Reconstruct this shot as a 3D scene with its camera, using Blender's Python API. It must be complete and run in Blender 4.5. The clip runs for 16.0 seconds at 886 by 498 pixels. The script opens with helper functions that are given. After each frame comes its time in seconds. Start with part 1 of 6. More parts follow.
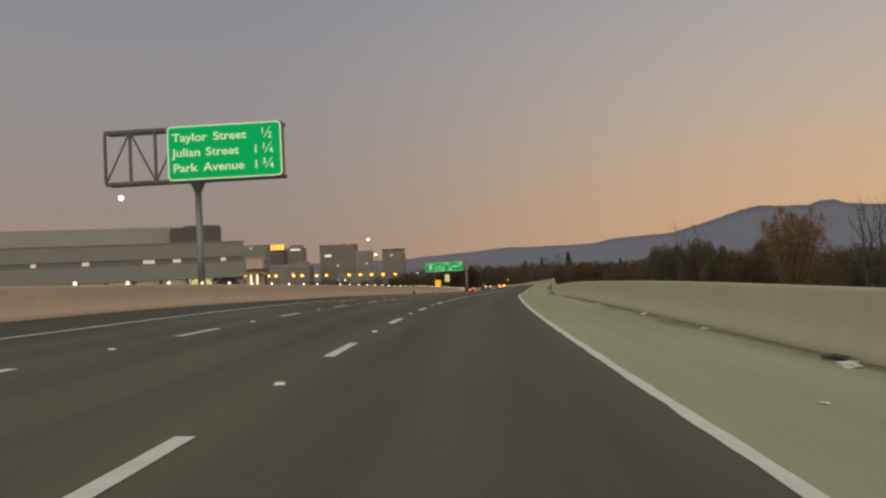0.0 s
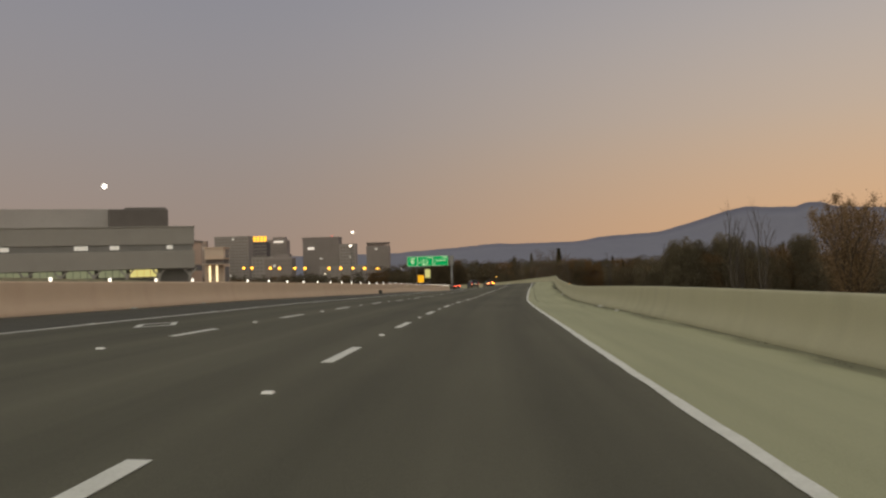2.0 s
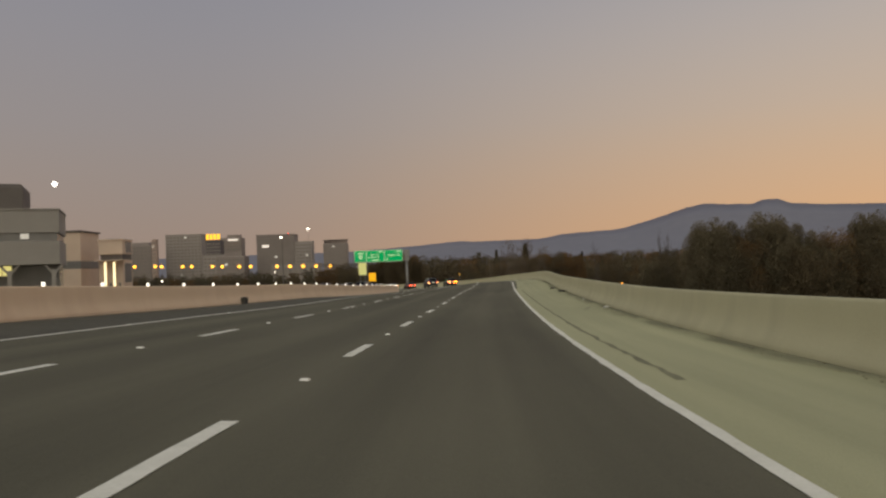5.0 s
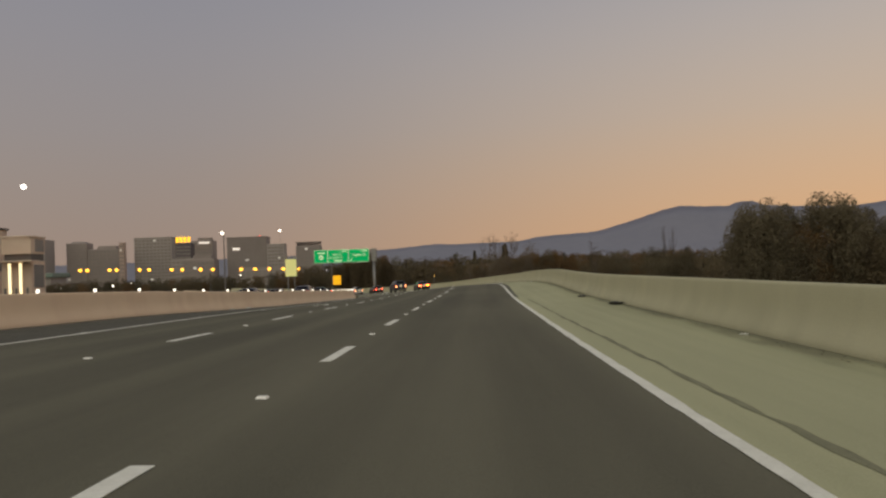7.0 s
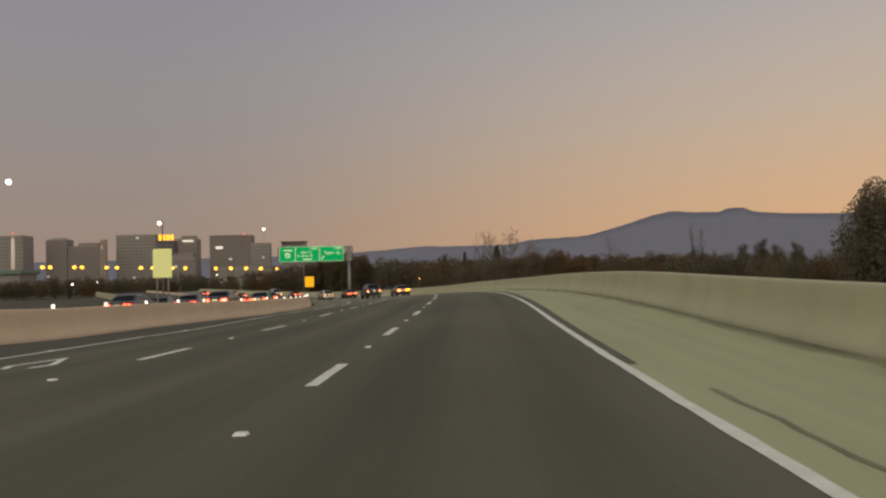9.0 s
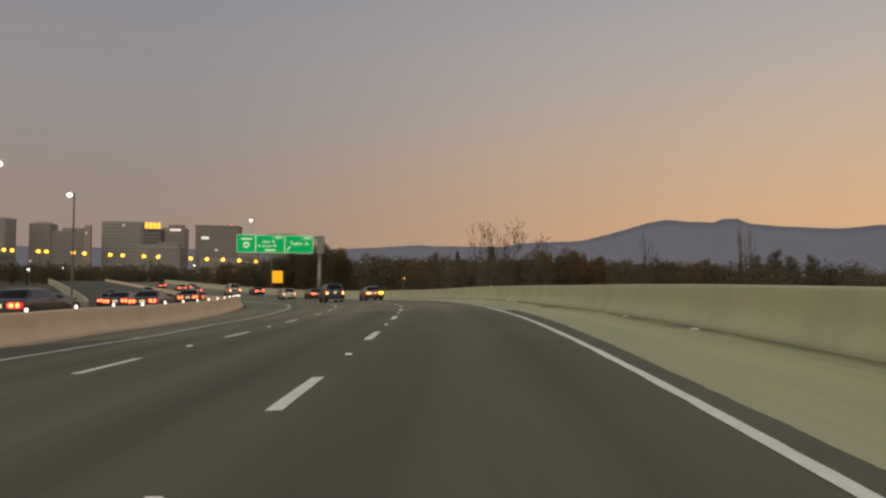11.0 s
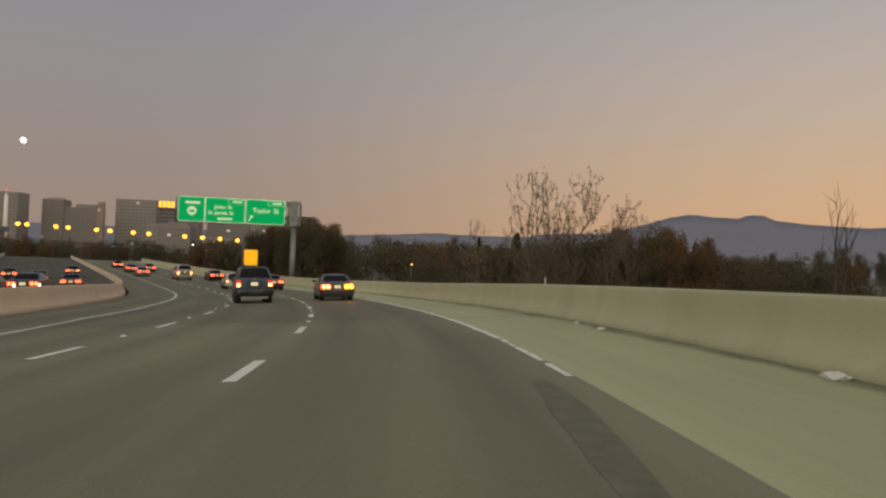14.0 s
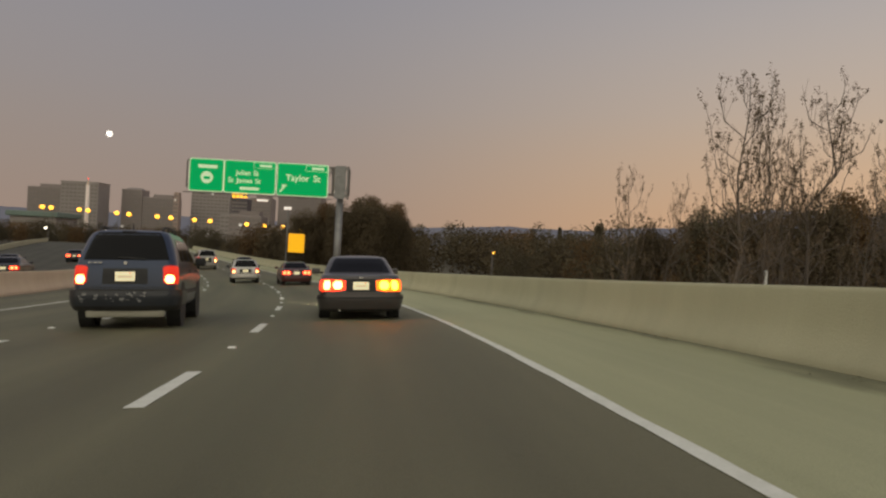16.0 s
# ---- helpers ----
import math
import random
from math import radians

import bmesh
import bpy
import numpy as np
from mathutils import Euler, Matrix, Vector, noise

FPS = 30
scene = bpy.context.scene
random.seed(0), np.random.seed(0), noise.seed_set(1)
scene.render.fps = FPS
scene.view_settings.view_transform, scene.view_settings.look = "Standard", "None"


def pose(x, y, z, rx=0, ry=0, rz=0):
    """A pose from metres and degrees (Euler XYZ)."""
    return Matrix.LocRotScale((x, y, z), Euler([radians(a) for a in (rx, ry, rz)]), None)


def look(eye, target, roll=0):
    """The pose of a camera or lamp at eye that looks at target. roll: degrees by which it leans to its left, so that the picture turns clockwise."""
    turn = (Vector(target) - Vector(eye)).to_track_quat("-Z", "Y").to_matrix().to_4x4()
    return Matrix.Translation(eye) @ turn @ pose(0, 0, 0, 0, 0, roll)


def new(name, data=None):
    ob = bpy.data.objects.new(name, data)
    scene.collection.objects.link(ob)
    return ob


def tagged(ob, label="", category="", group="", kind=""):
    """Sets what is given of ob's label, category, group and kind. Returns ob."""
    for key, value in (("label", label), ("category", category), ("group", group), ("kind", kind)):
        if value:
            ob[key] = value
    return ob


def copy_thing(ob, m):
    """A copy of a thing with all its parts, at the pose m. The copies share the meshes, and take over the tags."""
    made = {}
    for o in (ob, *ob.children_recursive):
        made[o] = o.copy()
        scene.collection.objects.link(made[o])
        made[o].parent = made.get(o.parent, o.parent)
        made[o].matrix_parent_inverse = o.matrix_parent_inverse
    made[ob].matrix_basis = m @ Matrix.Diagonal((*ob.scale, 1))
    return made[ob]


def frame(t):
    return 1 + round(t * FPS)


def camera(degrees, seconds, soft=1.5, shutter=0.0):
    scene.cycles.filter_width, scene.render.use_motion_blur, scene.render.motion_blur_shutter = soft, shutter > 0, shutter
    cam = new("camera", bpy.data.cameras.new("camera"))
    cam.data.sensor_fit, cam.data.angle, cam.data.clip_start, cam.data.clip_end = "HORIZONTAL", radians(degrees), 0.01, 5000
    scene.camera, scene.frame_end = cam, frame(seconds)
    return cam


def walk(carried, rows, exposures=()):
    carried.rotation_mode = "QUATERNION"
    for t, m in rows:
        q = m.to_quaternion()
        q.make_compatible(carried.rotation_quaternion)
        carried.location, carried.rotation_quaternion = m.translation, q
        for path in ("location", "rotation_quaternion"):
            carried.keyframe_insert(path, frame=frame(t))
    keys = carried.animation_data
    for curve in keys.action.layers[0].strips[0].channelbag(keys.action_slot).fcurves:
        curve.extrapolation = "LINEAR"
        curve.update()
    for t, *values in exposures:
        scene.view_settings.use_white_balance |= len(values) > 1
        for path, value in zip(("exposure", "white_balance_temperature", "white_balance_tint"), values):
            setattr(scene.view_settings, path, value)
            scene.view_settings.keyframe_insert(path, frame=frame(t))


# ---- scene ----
# camera and its drive
cam = camera(60.3, 16.0, 2.4)
ROWS = [
    (0.00, 0.000, 0.000, 1.106, 0.230, 1.900, 2.789),
    (0.50, 0.197, 5.688, 1.093, 0.012, 1.975, 2.231),
    (1.00, 0.400, 11.389, 1.079, -0.236, 1.798, 2.063),
    (1.50, 0.628, 17.102, 1.046, -0.381, 1.723, 1.951),
    (2.00, 0.897, 22.827, 0.988, -0.751, 1.510, 1.781),
    (2.50, 1.219, 28.561, 0.908, -1.134, 1.575, 1.655),
    (3.00, 1.603, 34.305, 0.812, -1.671, 1.385, 1.726),
    (3.50, 2.042, 40.057, 0.708, -2.175, 1.311, 1.815),
    (4.00, 2.524, 45.820, 0.599, -2.660, 1.405, 1.902),
    (4.60, 3.151, 52.748, 0.462, -3.197, 1.311, 1.972),
    (5.25, 3.882, 60.153, 0.307, -3.849, 1.273, 2.199),
    (5.90, 4.739, 67.801, 0.132, -4.464, 1.255, 2.380),
    (6.50, 5.564, 74.767, -0.023, -4.897, 1.227, 2.403),
    (7.00, 6.264, 80.587, -0.132, -5.276, 1.443, 2.324),
    (7.50, 6.963, 86.421, -0.214, -5.625, 1.397, 2.190),
    (8.00, 7.667, 92.267, -0.261, -5.758, 1.520, 2.048),
    (8.50, 8.379, 98.126, -0.282, -5.853, 1.560, 1.903),
    (9.10, 9.251, 105.173, -0.286, -6.095, 1.599, 1.420),
    (9.75, 10.249, 112.941, -0.296, -6.297, 1.625, 0.625),
    (10.40, 11.309, 120.482, -0.338, -6.528, 1.614, -0.189),
    (11.00, 12.332, 127.568, -0.396, -6.576, 1.592, -0.707),
    (11.50, 13.168, 133.490, -0.454, -6.631, 1.470, -1.076),
    (12.00, 13.968, 139.431, -0.523, -6.806, 1.405, -1.378),
    (12.50, 14.699, 145.393, -0.613, -6.756, 1.451, -1.622),
    (13.00, 15.332, 151.378, -0.726, -6.516, 1.164, -1.824),
    (13.50, 15.848, 157.389, -0.865, -5.994, 1.068, -2.051),
    (14.00, 16.228, 163.421, -1.027, -5.151, 0.707, -2.410),
    (14.50, 16.458, 169.474, -1.209, -4.207, 0.518, -2.822),
    (15.00, 16.531, 175.542, -1.408, -3.096, 0.446, -3.032),
    (15.50, 16.432, 181.625, -1.623, -1.731, 0.032, -3.032),
    (16.00, 16.138, 187.712, -1.861, 0.089, -0.047, -3.032),
]

walk(cam, [(t, pose(x, y, z, 90 + pitch, 0, yaw) @ pose(0, 0, 0, 0, 0, -lean)) for t, x, y, z, yaw, pitch, lean in ROWS])

# dusk sky: mauve overhead, a warm band low in the west
WEST = (0.906, 0.423, 0.0)
world = bpy.data.worlds.new("dusk_sky")
scene.world = world
world.use_nodes = True
wn, wl = world.node_tree.nodes, world.node_tree.links


def sky_ramp(stops):
    r = wn.new("ShaderNodeValToRGB")
    r.color_ramp.interpolation = "B_SPLINE"
    while len(r.color_ramp.elements) < len(stops):
        r.color_ramp.elements.new(0.5)
    for e, (at, col) in zip(r.color_ramp.elements, stops):
        e.position, e.color = at, (*col, 1)
    return r


def make_sky():
    tc = wn.new("ShaderNodeTexCoord")
    sep = wn.new("ShaderNodeSeparateXYZ")
    wl.new(tc.outputs["Generated"], sep.inputs[0])
    dot = wn.new("ShaderNodeVectorMath")
    dot.operation = "DOT_PRODUCT"
    dot.inputs[1].default_value = WEST
    wl.new(tc.outputs["Generated"], dot.inputs[0])
    side = wn.new("ShaderNodeMapRange")
    side.interpolation_type = "SMOOTHSTEP"
    side.inputs["From Min"].default_value = 0.12
    side.inputs["From Max"].default_value = 1.08
    wl.new(dot.outputs["Value"], side.inputs["Value"])
    east = sky_ramp(SKY_EAST)
    west = sky_ramp(SKY_WEST)
    for r in (east, west):
        wl.new(sep.outputs["Z"], r.inputs["Fac"])
    mix = wn.new("ShaderNodeMix")
    mix.data_type = "RGBA"
    wl.new(side.outputs[0], mix.inputs["Factor"])
    wl.new(east.outputs["Color"], mix.inputs["A"])
    wl.new(west.outputs["Color"], mix.inputs["B"])
    bg = wn["Background"]
    wl.new(mix.outputs["Result"], bg.inputs["Color"])
    bg.inputs["Strength"].default_value = 1.0


SKY_EAST = [(0.0, (0.335, 0.242, 0.19)), (0.08, (0.325, 0.255, 0.213)), (0.18, (0.305, 0.27, 0.258)), (0.34, (0.268, 0.268, 0.303)), (0.7, (0.205, 0.208, 0.255))]
SKY_WEST = [(0.0, (0.76, 0.42, 0.20)), (0.08, (0.70, 0.435, 0.24)), (0.18, (0.585, 0.455, 0.335)), (0.34, (0.44, 0.422, 0.428)), (0.7, (0.225, 0.224, 0.265))]
make_sky()
# soft sun added behind the camera to brighten barriers, signs and car rears
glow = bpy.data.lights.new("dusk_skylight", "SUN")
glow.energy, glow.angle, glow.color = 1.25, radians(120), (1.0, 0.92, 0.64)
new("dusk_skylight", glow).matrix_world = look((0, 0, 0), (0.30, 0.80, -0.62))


# ---- materials ----
def node_mat(name):
    m = bpy.data.materials.new(name)
    m.use_nodes = True
    n, l = m.node_tree.nodes, m.node_tree.links
    return m, n, l, n["Principled BSDF"]


def surface(name, low, high, scale=6.0, rough=0.8, metal=0.0, bump=0.0, fine=60.0, vary=0.0, stains=None, coat=0.0):
    """Two scales of noise between two colours, with a fine relief; vary: brightness by object."""
    m, n, l, b = node_mat(name)
    co = n.new("ShaderNodeNewGeometry")
    big = n.new("ShaderNodeTexNoise")
    big.inputs["Scale"].default_value = scale
    big.inputs["Detail"].default_value = 6
    small = n.new("ShaderNodeTexNoise")
    small.inputs["Scale"].default_value = fine
    small.inputs["Detail"].default_value = 3
    for t in (big, small):
        l.new(co.outputs["Position"], t.inputs["Vector"])
    add = n.new("ShaderNodeMath")
    add.operation = "MULTIPLY_ADD"
    add.inputs[1].default_value = 0.45
    l.new(small.outputs["Fac"], add.inputs[0])
    half = n.new("ShaderNodeMath")
    half.operation = "MULTIPLY"
    half.inputs[1].default_value = 0.55
    l.new(big.outputs["Fac"], half.inputs[0])
    l.new(half.outputs[0], add.inputs[2])
    ramp = n.new("ShaderNodeValToRGB")
    ramp.color_ramp.elements[0].position, ramp.color_ramp.elements[0].color = 0.3, (*low, 1)
    ramp.color_ramp.elements[1].position, ramp.color_ramp.elements[1].color = 0.7, (*high, 1)
    l.new(add.outputs[0], ramp.inputs["Fac"])
    out = ramp.outputs["Color"]
    if stains:
        st = n.new("ShaderNodeTexNoise")
        st.inputs["Scale"].default_value = stains[0]
        st.inputs["Detail"].default_value = 8
        mp = n.new("ShaderNodeMapping")
        mp.inputs["Scale"].default_value = stains[2]
        l.new(co.outputs["Position"], mp.inputs["Vector"])
        l.new(mp.outputs["Vector"], st.inputs["Vector"])
        sr = n.new("ShaderNodeMapRange")
        sr.inputs["From Min"].default_value, sr.inputs["From Max"].default_value = 0.5, 0.75
        l.new(st.outputs["Fac"], sr.inputs["Value"])
        mx = n.new("ShaderNodeMix")
        mx.data_type = "RGBA"
        l.new(sr.outputs[0], mx.inputs["Factor"])
        l.new(out, mx.inputs["A"])
        mx.inputs["B"].default_value = (*stains[1], 1)
        out = mx.outputs["Result"]
    if vary:
        oi = n.new("ShaderNodeObjectInfo")
        mr = n.new("ShaderNodeMapRange")
        mr.inputs["To Min"].default_value, mr.inputs["To Max"].default_value = 1 - vary, 1 + vary
        l.new(oi.outputs["Random"], mr.inputs["Value"])
        hs = n.new("ShaderNodeHueSaturation")
        l.new(mr.outputs[0], hs.inputs["Value"])
        l.new(out, hs.inputs["Color"])
        out = hs.outputs["Color"]
    l.new(out, b.inputs["Base Color"])
    b.inputs["Roughness"].default_value = rough
    b.inputs["Metallic"].default_value = metal
    b.inputs["Coat Weight"].default_value = coat
    if bump:
        bp = n.new("ShaderNodeBump")
        bp.inputs["Strength"].default_value = bump
        bp.inputs["Distance"].default_value = 0.02
        l.new(small.outputs["Fac"], bp.inputs["Height"])
        l.new(bp.outputs["Normal"], b.inputs["Normal"])
    return m


def glowing(name, colour, strength, base=(0.5, 0.5, 0.5)):
    m, n, l, b = node_mat(name)
    b.inputs["Base Color"].default_value = (*base, 1)
    b.inputs["Emission Color"].default_value = (*colour, 1)
    b.inputs["Emission Strength"].default_value = strength
    b.inputs["Roughness"].default_value = 0.4
    return m


def pavement(name, low, high, tracks=0.10, streak=0.25, lane=3.67, centre=-0.17, rough=0.85, older=None, gutter=None):
    """Road surface in road coordinates: grain, long streaks, wheel tracks and stained blotches."""
    m, n, l, b = node_mat(name)
    uv = n.new("ShaderNodeUVMap")
    uv.uv_map = "road"
    geo = n.new("ShaderNodeNewGeometry")

    def tex(source, scale, stretch, detail=5):
        mp = n.new("ShaderNodeMapping")
        mp.inputs["Scale"].default_value = stretch
        l.new(source, mp.inputs["Vector"])
        t = n.new("ShaderNodeTexNoise")
        t.inputs["Scale"].default_value = scale
        t.inputs["Detail"].default_value = detail
        l.new(mp.outputs["Vector"], t.inputs["Vector"])
        return t.outputs["Fac"]

    def math_node(op, a, bb):
        q = n.new("ShaderNodeMath")
        q.operation = op
        for k, v in enumerate((a, bb)):
            if isinstance(v, (int, float)):
                q.inputs[k].default_value = v
            else:
                l.new(v, q.inputs[k])
        return q.outputs[0]

    grain = tex(geo.outputs["Position"], 70.0, (1, 1, 1), 3)
    patch = tex(uv.outputs["UV"], 0.30, (1.0, 0.25, 1.0))
    long = tex(uv.outputs["UV"], 2.2, (1.0, 0.02, 1.0))
    sep = n.new("ShaderNodeSeparateXYZ")
    l.new(uv.outputs["UV"], sep.inputs[0])
    phase = math_node("MULTIPLY", math_node("SUBTRACT", sep.outputs["X"], centre), 2 * math.pi / (lane / 2))
    wave = math_node("MULTIPLY", math_node("COSINE", phase, 0.0), tracks * 0.5)
    mixed = math_node("ADD", math_node("MULTIPLY", grain, 0.35), math_node("MULTIPLY", patch, 0.40))
    mixed = math_node("ADD", mixed, math_node("MULTIPLY", long, streak))
    mixed = math_node("ADD", mixed, wave)
    ramp = n.new("ShaderNodeValToRGB")
    ramp.color_ramp.elements[0].position, ramp.color_ramp.elements[0].color = 0.32, (*low, 1)
    ramp.color_ramp.elements[1].position, ramp.color_ramp.elements[1].color = 0.68, (*high, 1)
    l.new(mixed, ramp.inputs["Fac"])
    out = ramp.outputs["Color"]
    if older:
        # a second surfacing further along, worn gradually into the first
        worn = n.new("ShaderNodeValToRGB")
        worn.color_ramp.elements[0].position, worn.color_ramp.elements[0].color = 0.32, (*older[0], 1)
        worn.color_ramp.elements[1].position, worn.color_ramp.elements[1].color = 0.68, (*older[1], 1)
        l.new(mixed, worn.inputs["Fac"])
        mr = n.new("ShaderNodeMapRange")
        mr.inputs["From Min"].default_value, mr.inputs["From Max"].default_value = older[2], older[3]
        l.new(math_node("ADD", sep.outputs["Y"], math_node("MULTIPLY", patch, 14.0)), mr.inputs["Value"])
        mx = n.new("ShaderNodeMix")
        mx.data_type = "RGBA"
        l.new(mr.outputs[0], mx.inputs["Factor"])
        l.new(out, mx.inputs["A"])
        l.new(worn.outputs["Color"], mx.inputs["B"])
        out = mx.outputs["Result"]
    if gutter:
        # damp dirt washed unevenly against the wall's foot
        blot = tex(uv.outputs["UV"], 1.1, (1.6, 0.35, 1.0), 7)
        mr = n.new("ShaderNodeMapRange")
        mr.interpolation_type = "SMOOTHSTEP"
        mr.inputs["From Min"].default_value, mr.inputs["From Max"].default_value = gutter
        l.new(math_node("ADD", sep.outputs["X"], math_node("MULTIPLY", math_node("SUBTRACT", blot, 0.5), 1.5)), mr.inputs["Value"])
        mx = n.new("ShaderNodeMix")
        mx.data_type = "RGBA"
        l.new(math_node("MULTIPLY", mr.outputs[0], 0.8), mx.inputs["Factor"])
        l.new(out, mx.inputs["A"])
        mx.inputs["B"].default_value = (0.135, 0.132, 0.08, 1)
        out = mx.outputs["Result"]
    l.new(out, b.inputs["Base Color"])
    b.inputs["Roughness"].default_value = rough
    bp = n.new("ShaderNodeBump")
    bp.inputs["Strength"].default_value, bp.inputs["Distance"].default_value = 0.5, 0.015
    l.new(grain, bp.inputs["Height"])
    l.new(bp.outputs["Normal"], b.inputs["Normal"])
    return m


DECK = ((0.138, 0.131, 0.090), (0.268, 0.252, 0.174))
M_WORN = pavement("worn_asphalt", (0.079, 0.076, 0.055), (0.164, 0.157, 0.112), rough=0.88, older=(*DECK, 150, 174))
M_WORN.node_tree.nodes["Principled BSDF"].inputs["Specular IOR Level"].default_value = 0.25
M_ASPHALT = pavement("asphalt", (0.098, 0.092, 0.054), (0.200, 0.188, 0.110), rough=0.62)
M_ASPHALT.node_tree.nodes["Principled BSDF"].inputs["Specular IOR Level"].default_value = 0.38
M_FARROAD = pavement("far_carriageway_asphalt", (0.05, 0.049, 0.038), (0.10, 0.097, 0.075), rough=0.9)
M_SHOULDER = pavement("shoulder_concrete", (0.30, 0.302, 0.182), (0.487, 0.486, 0.296), 0.02, 0.30, rough=0.9, gutter=(4.05, 4.72))
M_BARRIER = surface("barrier_concrete", (0.45, 0.43, 0.285), (0.55, 0.525, 0.355), 0.8, 0.88, bump=0.4, fine=45, stains=(0.8, (0.435, 0.415, 0.28), (1.0, 1.0, 0.15)))
# the western sky's warm light is put into this barrier's colour
M_MEDIAN = surface("sunset_tinted_concrete", (0.70, 0.54, 0.38), (0.78, 0.61, 0.44), 0.8, 0.88, bump=0.4, fine=45, stains=(0.8, (0.68, 0.51, 0.36), (1.0, 1.0, 0.15)))
M_LINE = surface("white_line_paint", (0.66, 0.66, 0.58), (0.88, 0.88, 0.80), 4.0, 0.6, bump=0.2, fine=40)
M_STUD = surface("white_ceramic_stud", (0.82, 0.82, 0.77), (0.92, 0.92, 0.87), 8.0, 0.25)
# reflectors on the median emit in place of the headlight they return
M_MARKER = glowing("glowing_reflector", (1.0, 0.9, 0.75), 1.6, (0.8, 0.8, 0.8))
M_AMBER = glowing("amber_glow", (1.0, 0.35, 0.02), 1.8, (0.8, 0.4, 0.1))
M_GROUND = surface("dry_ground", (0.05, 0.045, 0.03), (0.11, 0.095, 0.06), 0.05, 0.95, bump=0.3, fine=2.0)
# distance haze is put into the ridge's blue-grey colour
M_HILL = surface("haze_tinted_hills", (0.200, 0.204, 0.258), (0.226, 0.229, 0.282), 0.004, 1.0, fine=0.02)
M_GALV = surface("galvanised_steel", (0.22, 0.22, 0.22), (0.36, 0.36, 0.35), 3.0, 0.5, 0.7, 0.1)
M_DARKSTEEL = surface("weathered_steel", (0.15, 0.138, 0.128), (0.24, 0.22, 0.205), 2.0, 0.6, 0.3, 0.1)
# sign sheeting emits in place of headlight thrown back; no lamp inside
M_SIGNGREEN = glowing("green_glowing_sheeting", (0.0, 0.40, 0.105), 0.56, (0.0, 0.30, 0.085))
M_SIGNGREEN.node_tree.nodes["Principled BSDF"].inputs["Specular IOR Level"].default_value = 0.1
M_SIGNWHITE = glowing("white_glowing_lettering", (0.72, 1.0, 0.58), 0.38, (0.62, 0.74, 0.52))
M_MOON = glowing("moonlight", (1.0, 0.93, 0.8), 3.0)


# ---- mesh helpers ----
def mesh_of(name, bm):
    me = bpy.data.meshes.new(name)
    bm.to_mesh(me)
    bm.free()
    return me


def link(name, bm, mat, parent=None, label="", smooth=False, m=None):
    me = mesh_of(name, bm)
    mats = mat if isinstance(mat, (list, tuple)) else [mat]
    for q in mats:
        me.materials.append(q)
    if smooth:
        for f in me.polygons:
            f.use_smooth = True
    ob = new(name, me)
    if m is not None:
        ob.matrix_basis = m
    if parent is not None:
        ob.parent = parent
    if label:
        ob["label"] = label
    return ob


def part(name, bm, mat, parent, label="", smooth=False, m=None):
    return link(name, bm, mat, parent, label, smooth, m)


def box(bm, size, at=(0, 0, 0), bevel=0.0, rot=None):
    m = Matrix.Translation(at) @ (rot if rot is not None else Matrix()) @ Matrix.Diagonal((*size, 1))
    r = bmesh.ops.create_cube(bm, size=1.0, matrix=m)
    if bevel:
        es = {e for v in r["verts"] for e in v.link_edges}
        bmesh.ops.bevel(bm, geom=list(es), offset=bevel, segments=2, affect="EDGES", profile=0.6)
    return bm


def tube(bm, a, b, r1, r2=None, n=10):
    a, b = Vector(a), Vector(b)
    v = b - a
    q = v.to_track_quat("Z", "Y").to_matrix().to_4x4()
    bmesh.ops.create_cone(bm, cap_ends=True, segments=n, radius1=r1, radius2=r1 if r2 is None else r2, depth=v.length,
                          matrix=Matrix.Translation((a + b) / 2) @ q)
    return bm


def cube(size, at=(0, 0, 0), bevel=0.0, rot=None):
    return box(bmesh.new(), size, at, bevel, rot)


def rod(a, b, r1, r2=None, n=10):
    return tube(bmesh.new(), a, b, r1, r2, n)


def thing(name, m, label, category, group="", kind=""):
    ob = new(name)
    ob.matrix_basis = m
    return tagged(ob, label, category, group, kind)


# ---- the road's line: distance, heading, grade and bank in degrees ----
ROAD = [(-94.8, -1.2, 0.2, 2.4), (-31.6, -1.3, 0.11, 2.39), (0, -1.41, -0.07, 2.46), (15.8, -2.47, -0.24, 2.02), (31.6, -4.37, -0.85, 2.06), (47.4, -4.88, -1.2, 1.91), 
        (63.2, -5.95, -1.53, 2.21), (79, -7.22, -0.94, 1.98), (94.8, -7.45, -0.43, 0.92), (110.6, -7.83, -0.49, -0.03), (126.4, -8.67, 0.16, -2.14), (142.2, -6.91, -0.66, -1.62), 
        (157.9, -4.36, -1.5, -1.29), (173.7, -0.62, -1.76, -2.27), (189.5, 4.23, -2.16, -2.89), (205.3, 9.06, -2.1, -2.39), (221.1, 13.11, -2.02, -2.52), (236.9, 16.87, -1.69, -2.65), 
        (252.7, 19.55, -1.23, -2.59), (268.5, 21.54, -0.75, -2.07), (300.1, 23.04, -0.15, -1.07), (358, 23.04, 0.05, -0.07), (440, 23.04, 0, 0)]
TAB = np.array(ROAD)


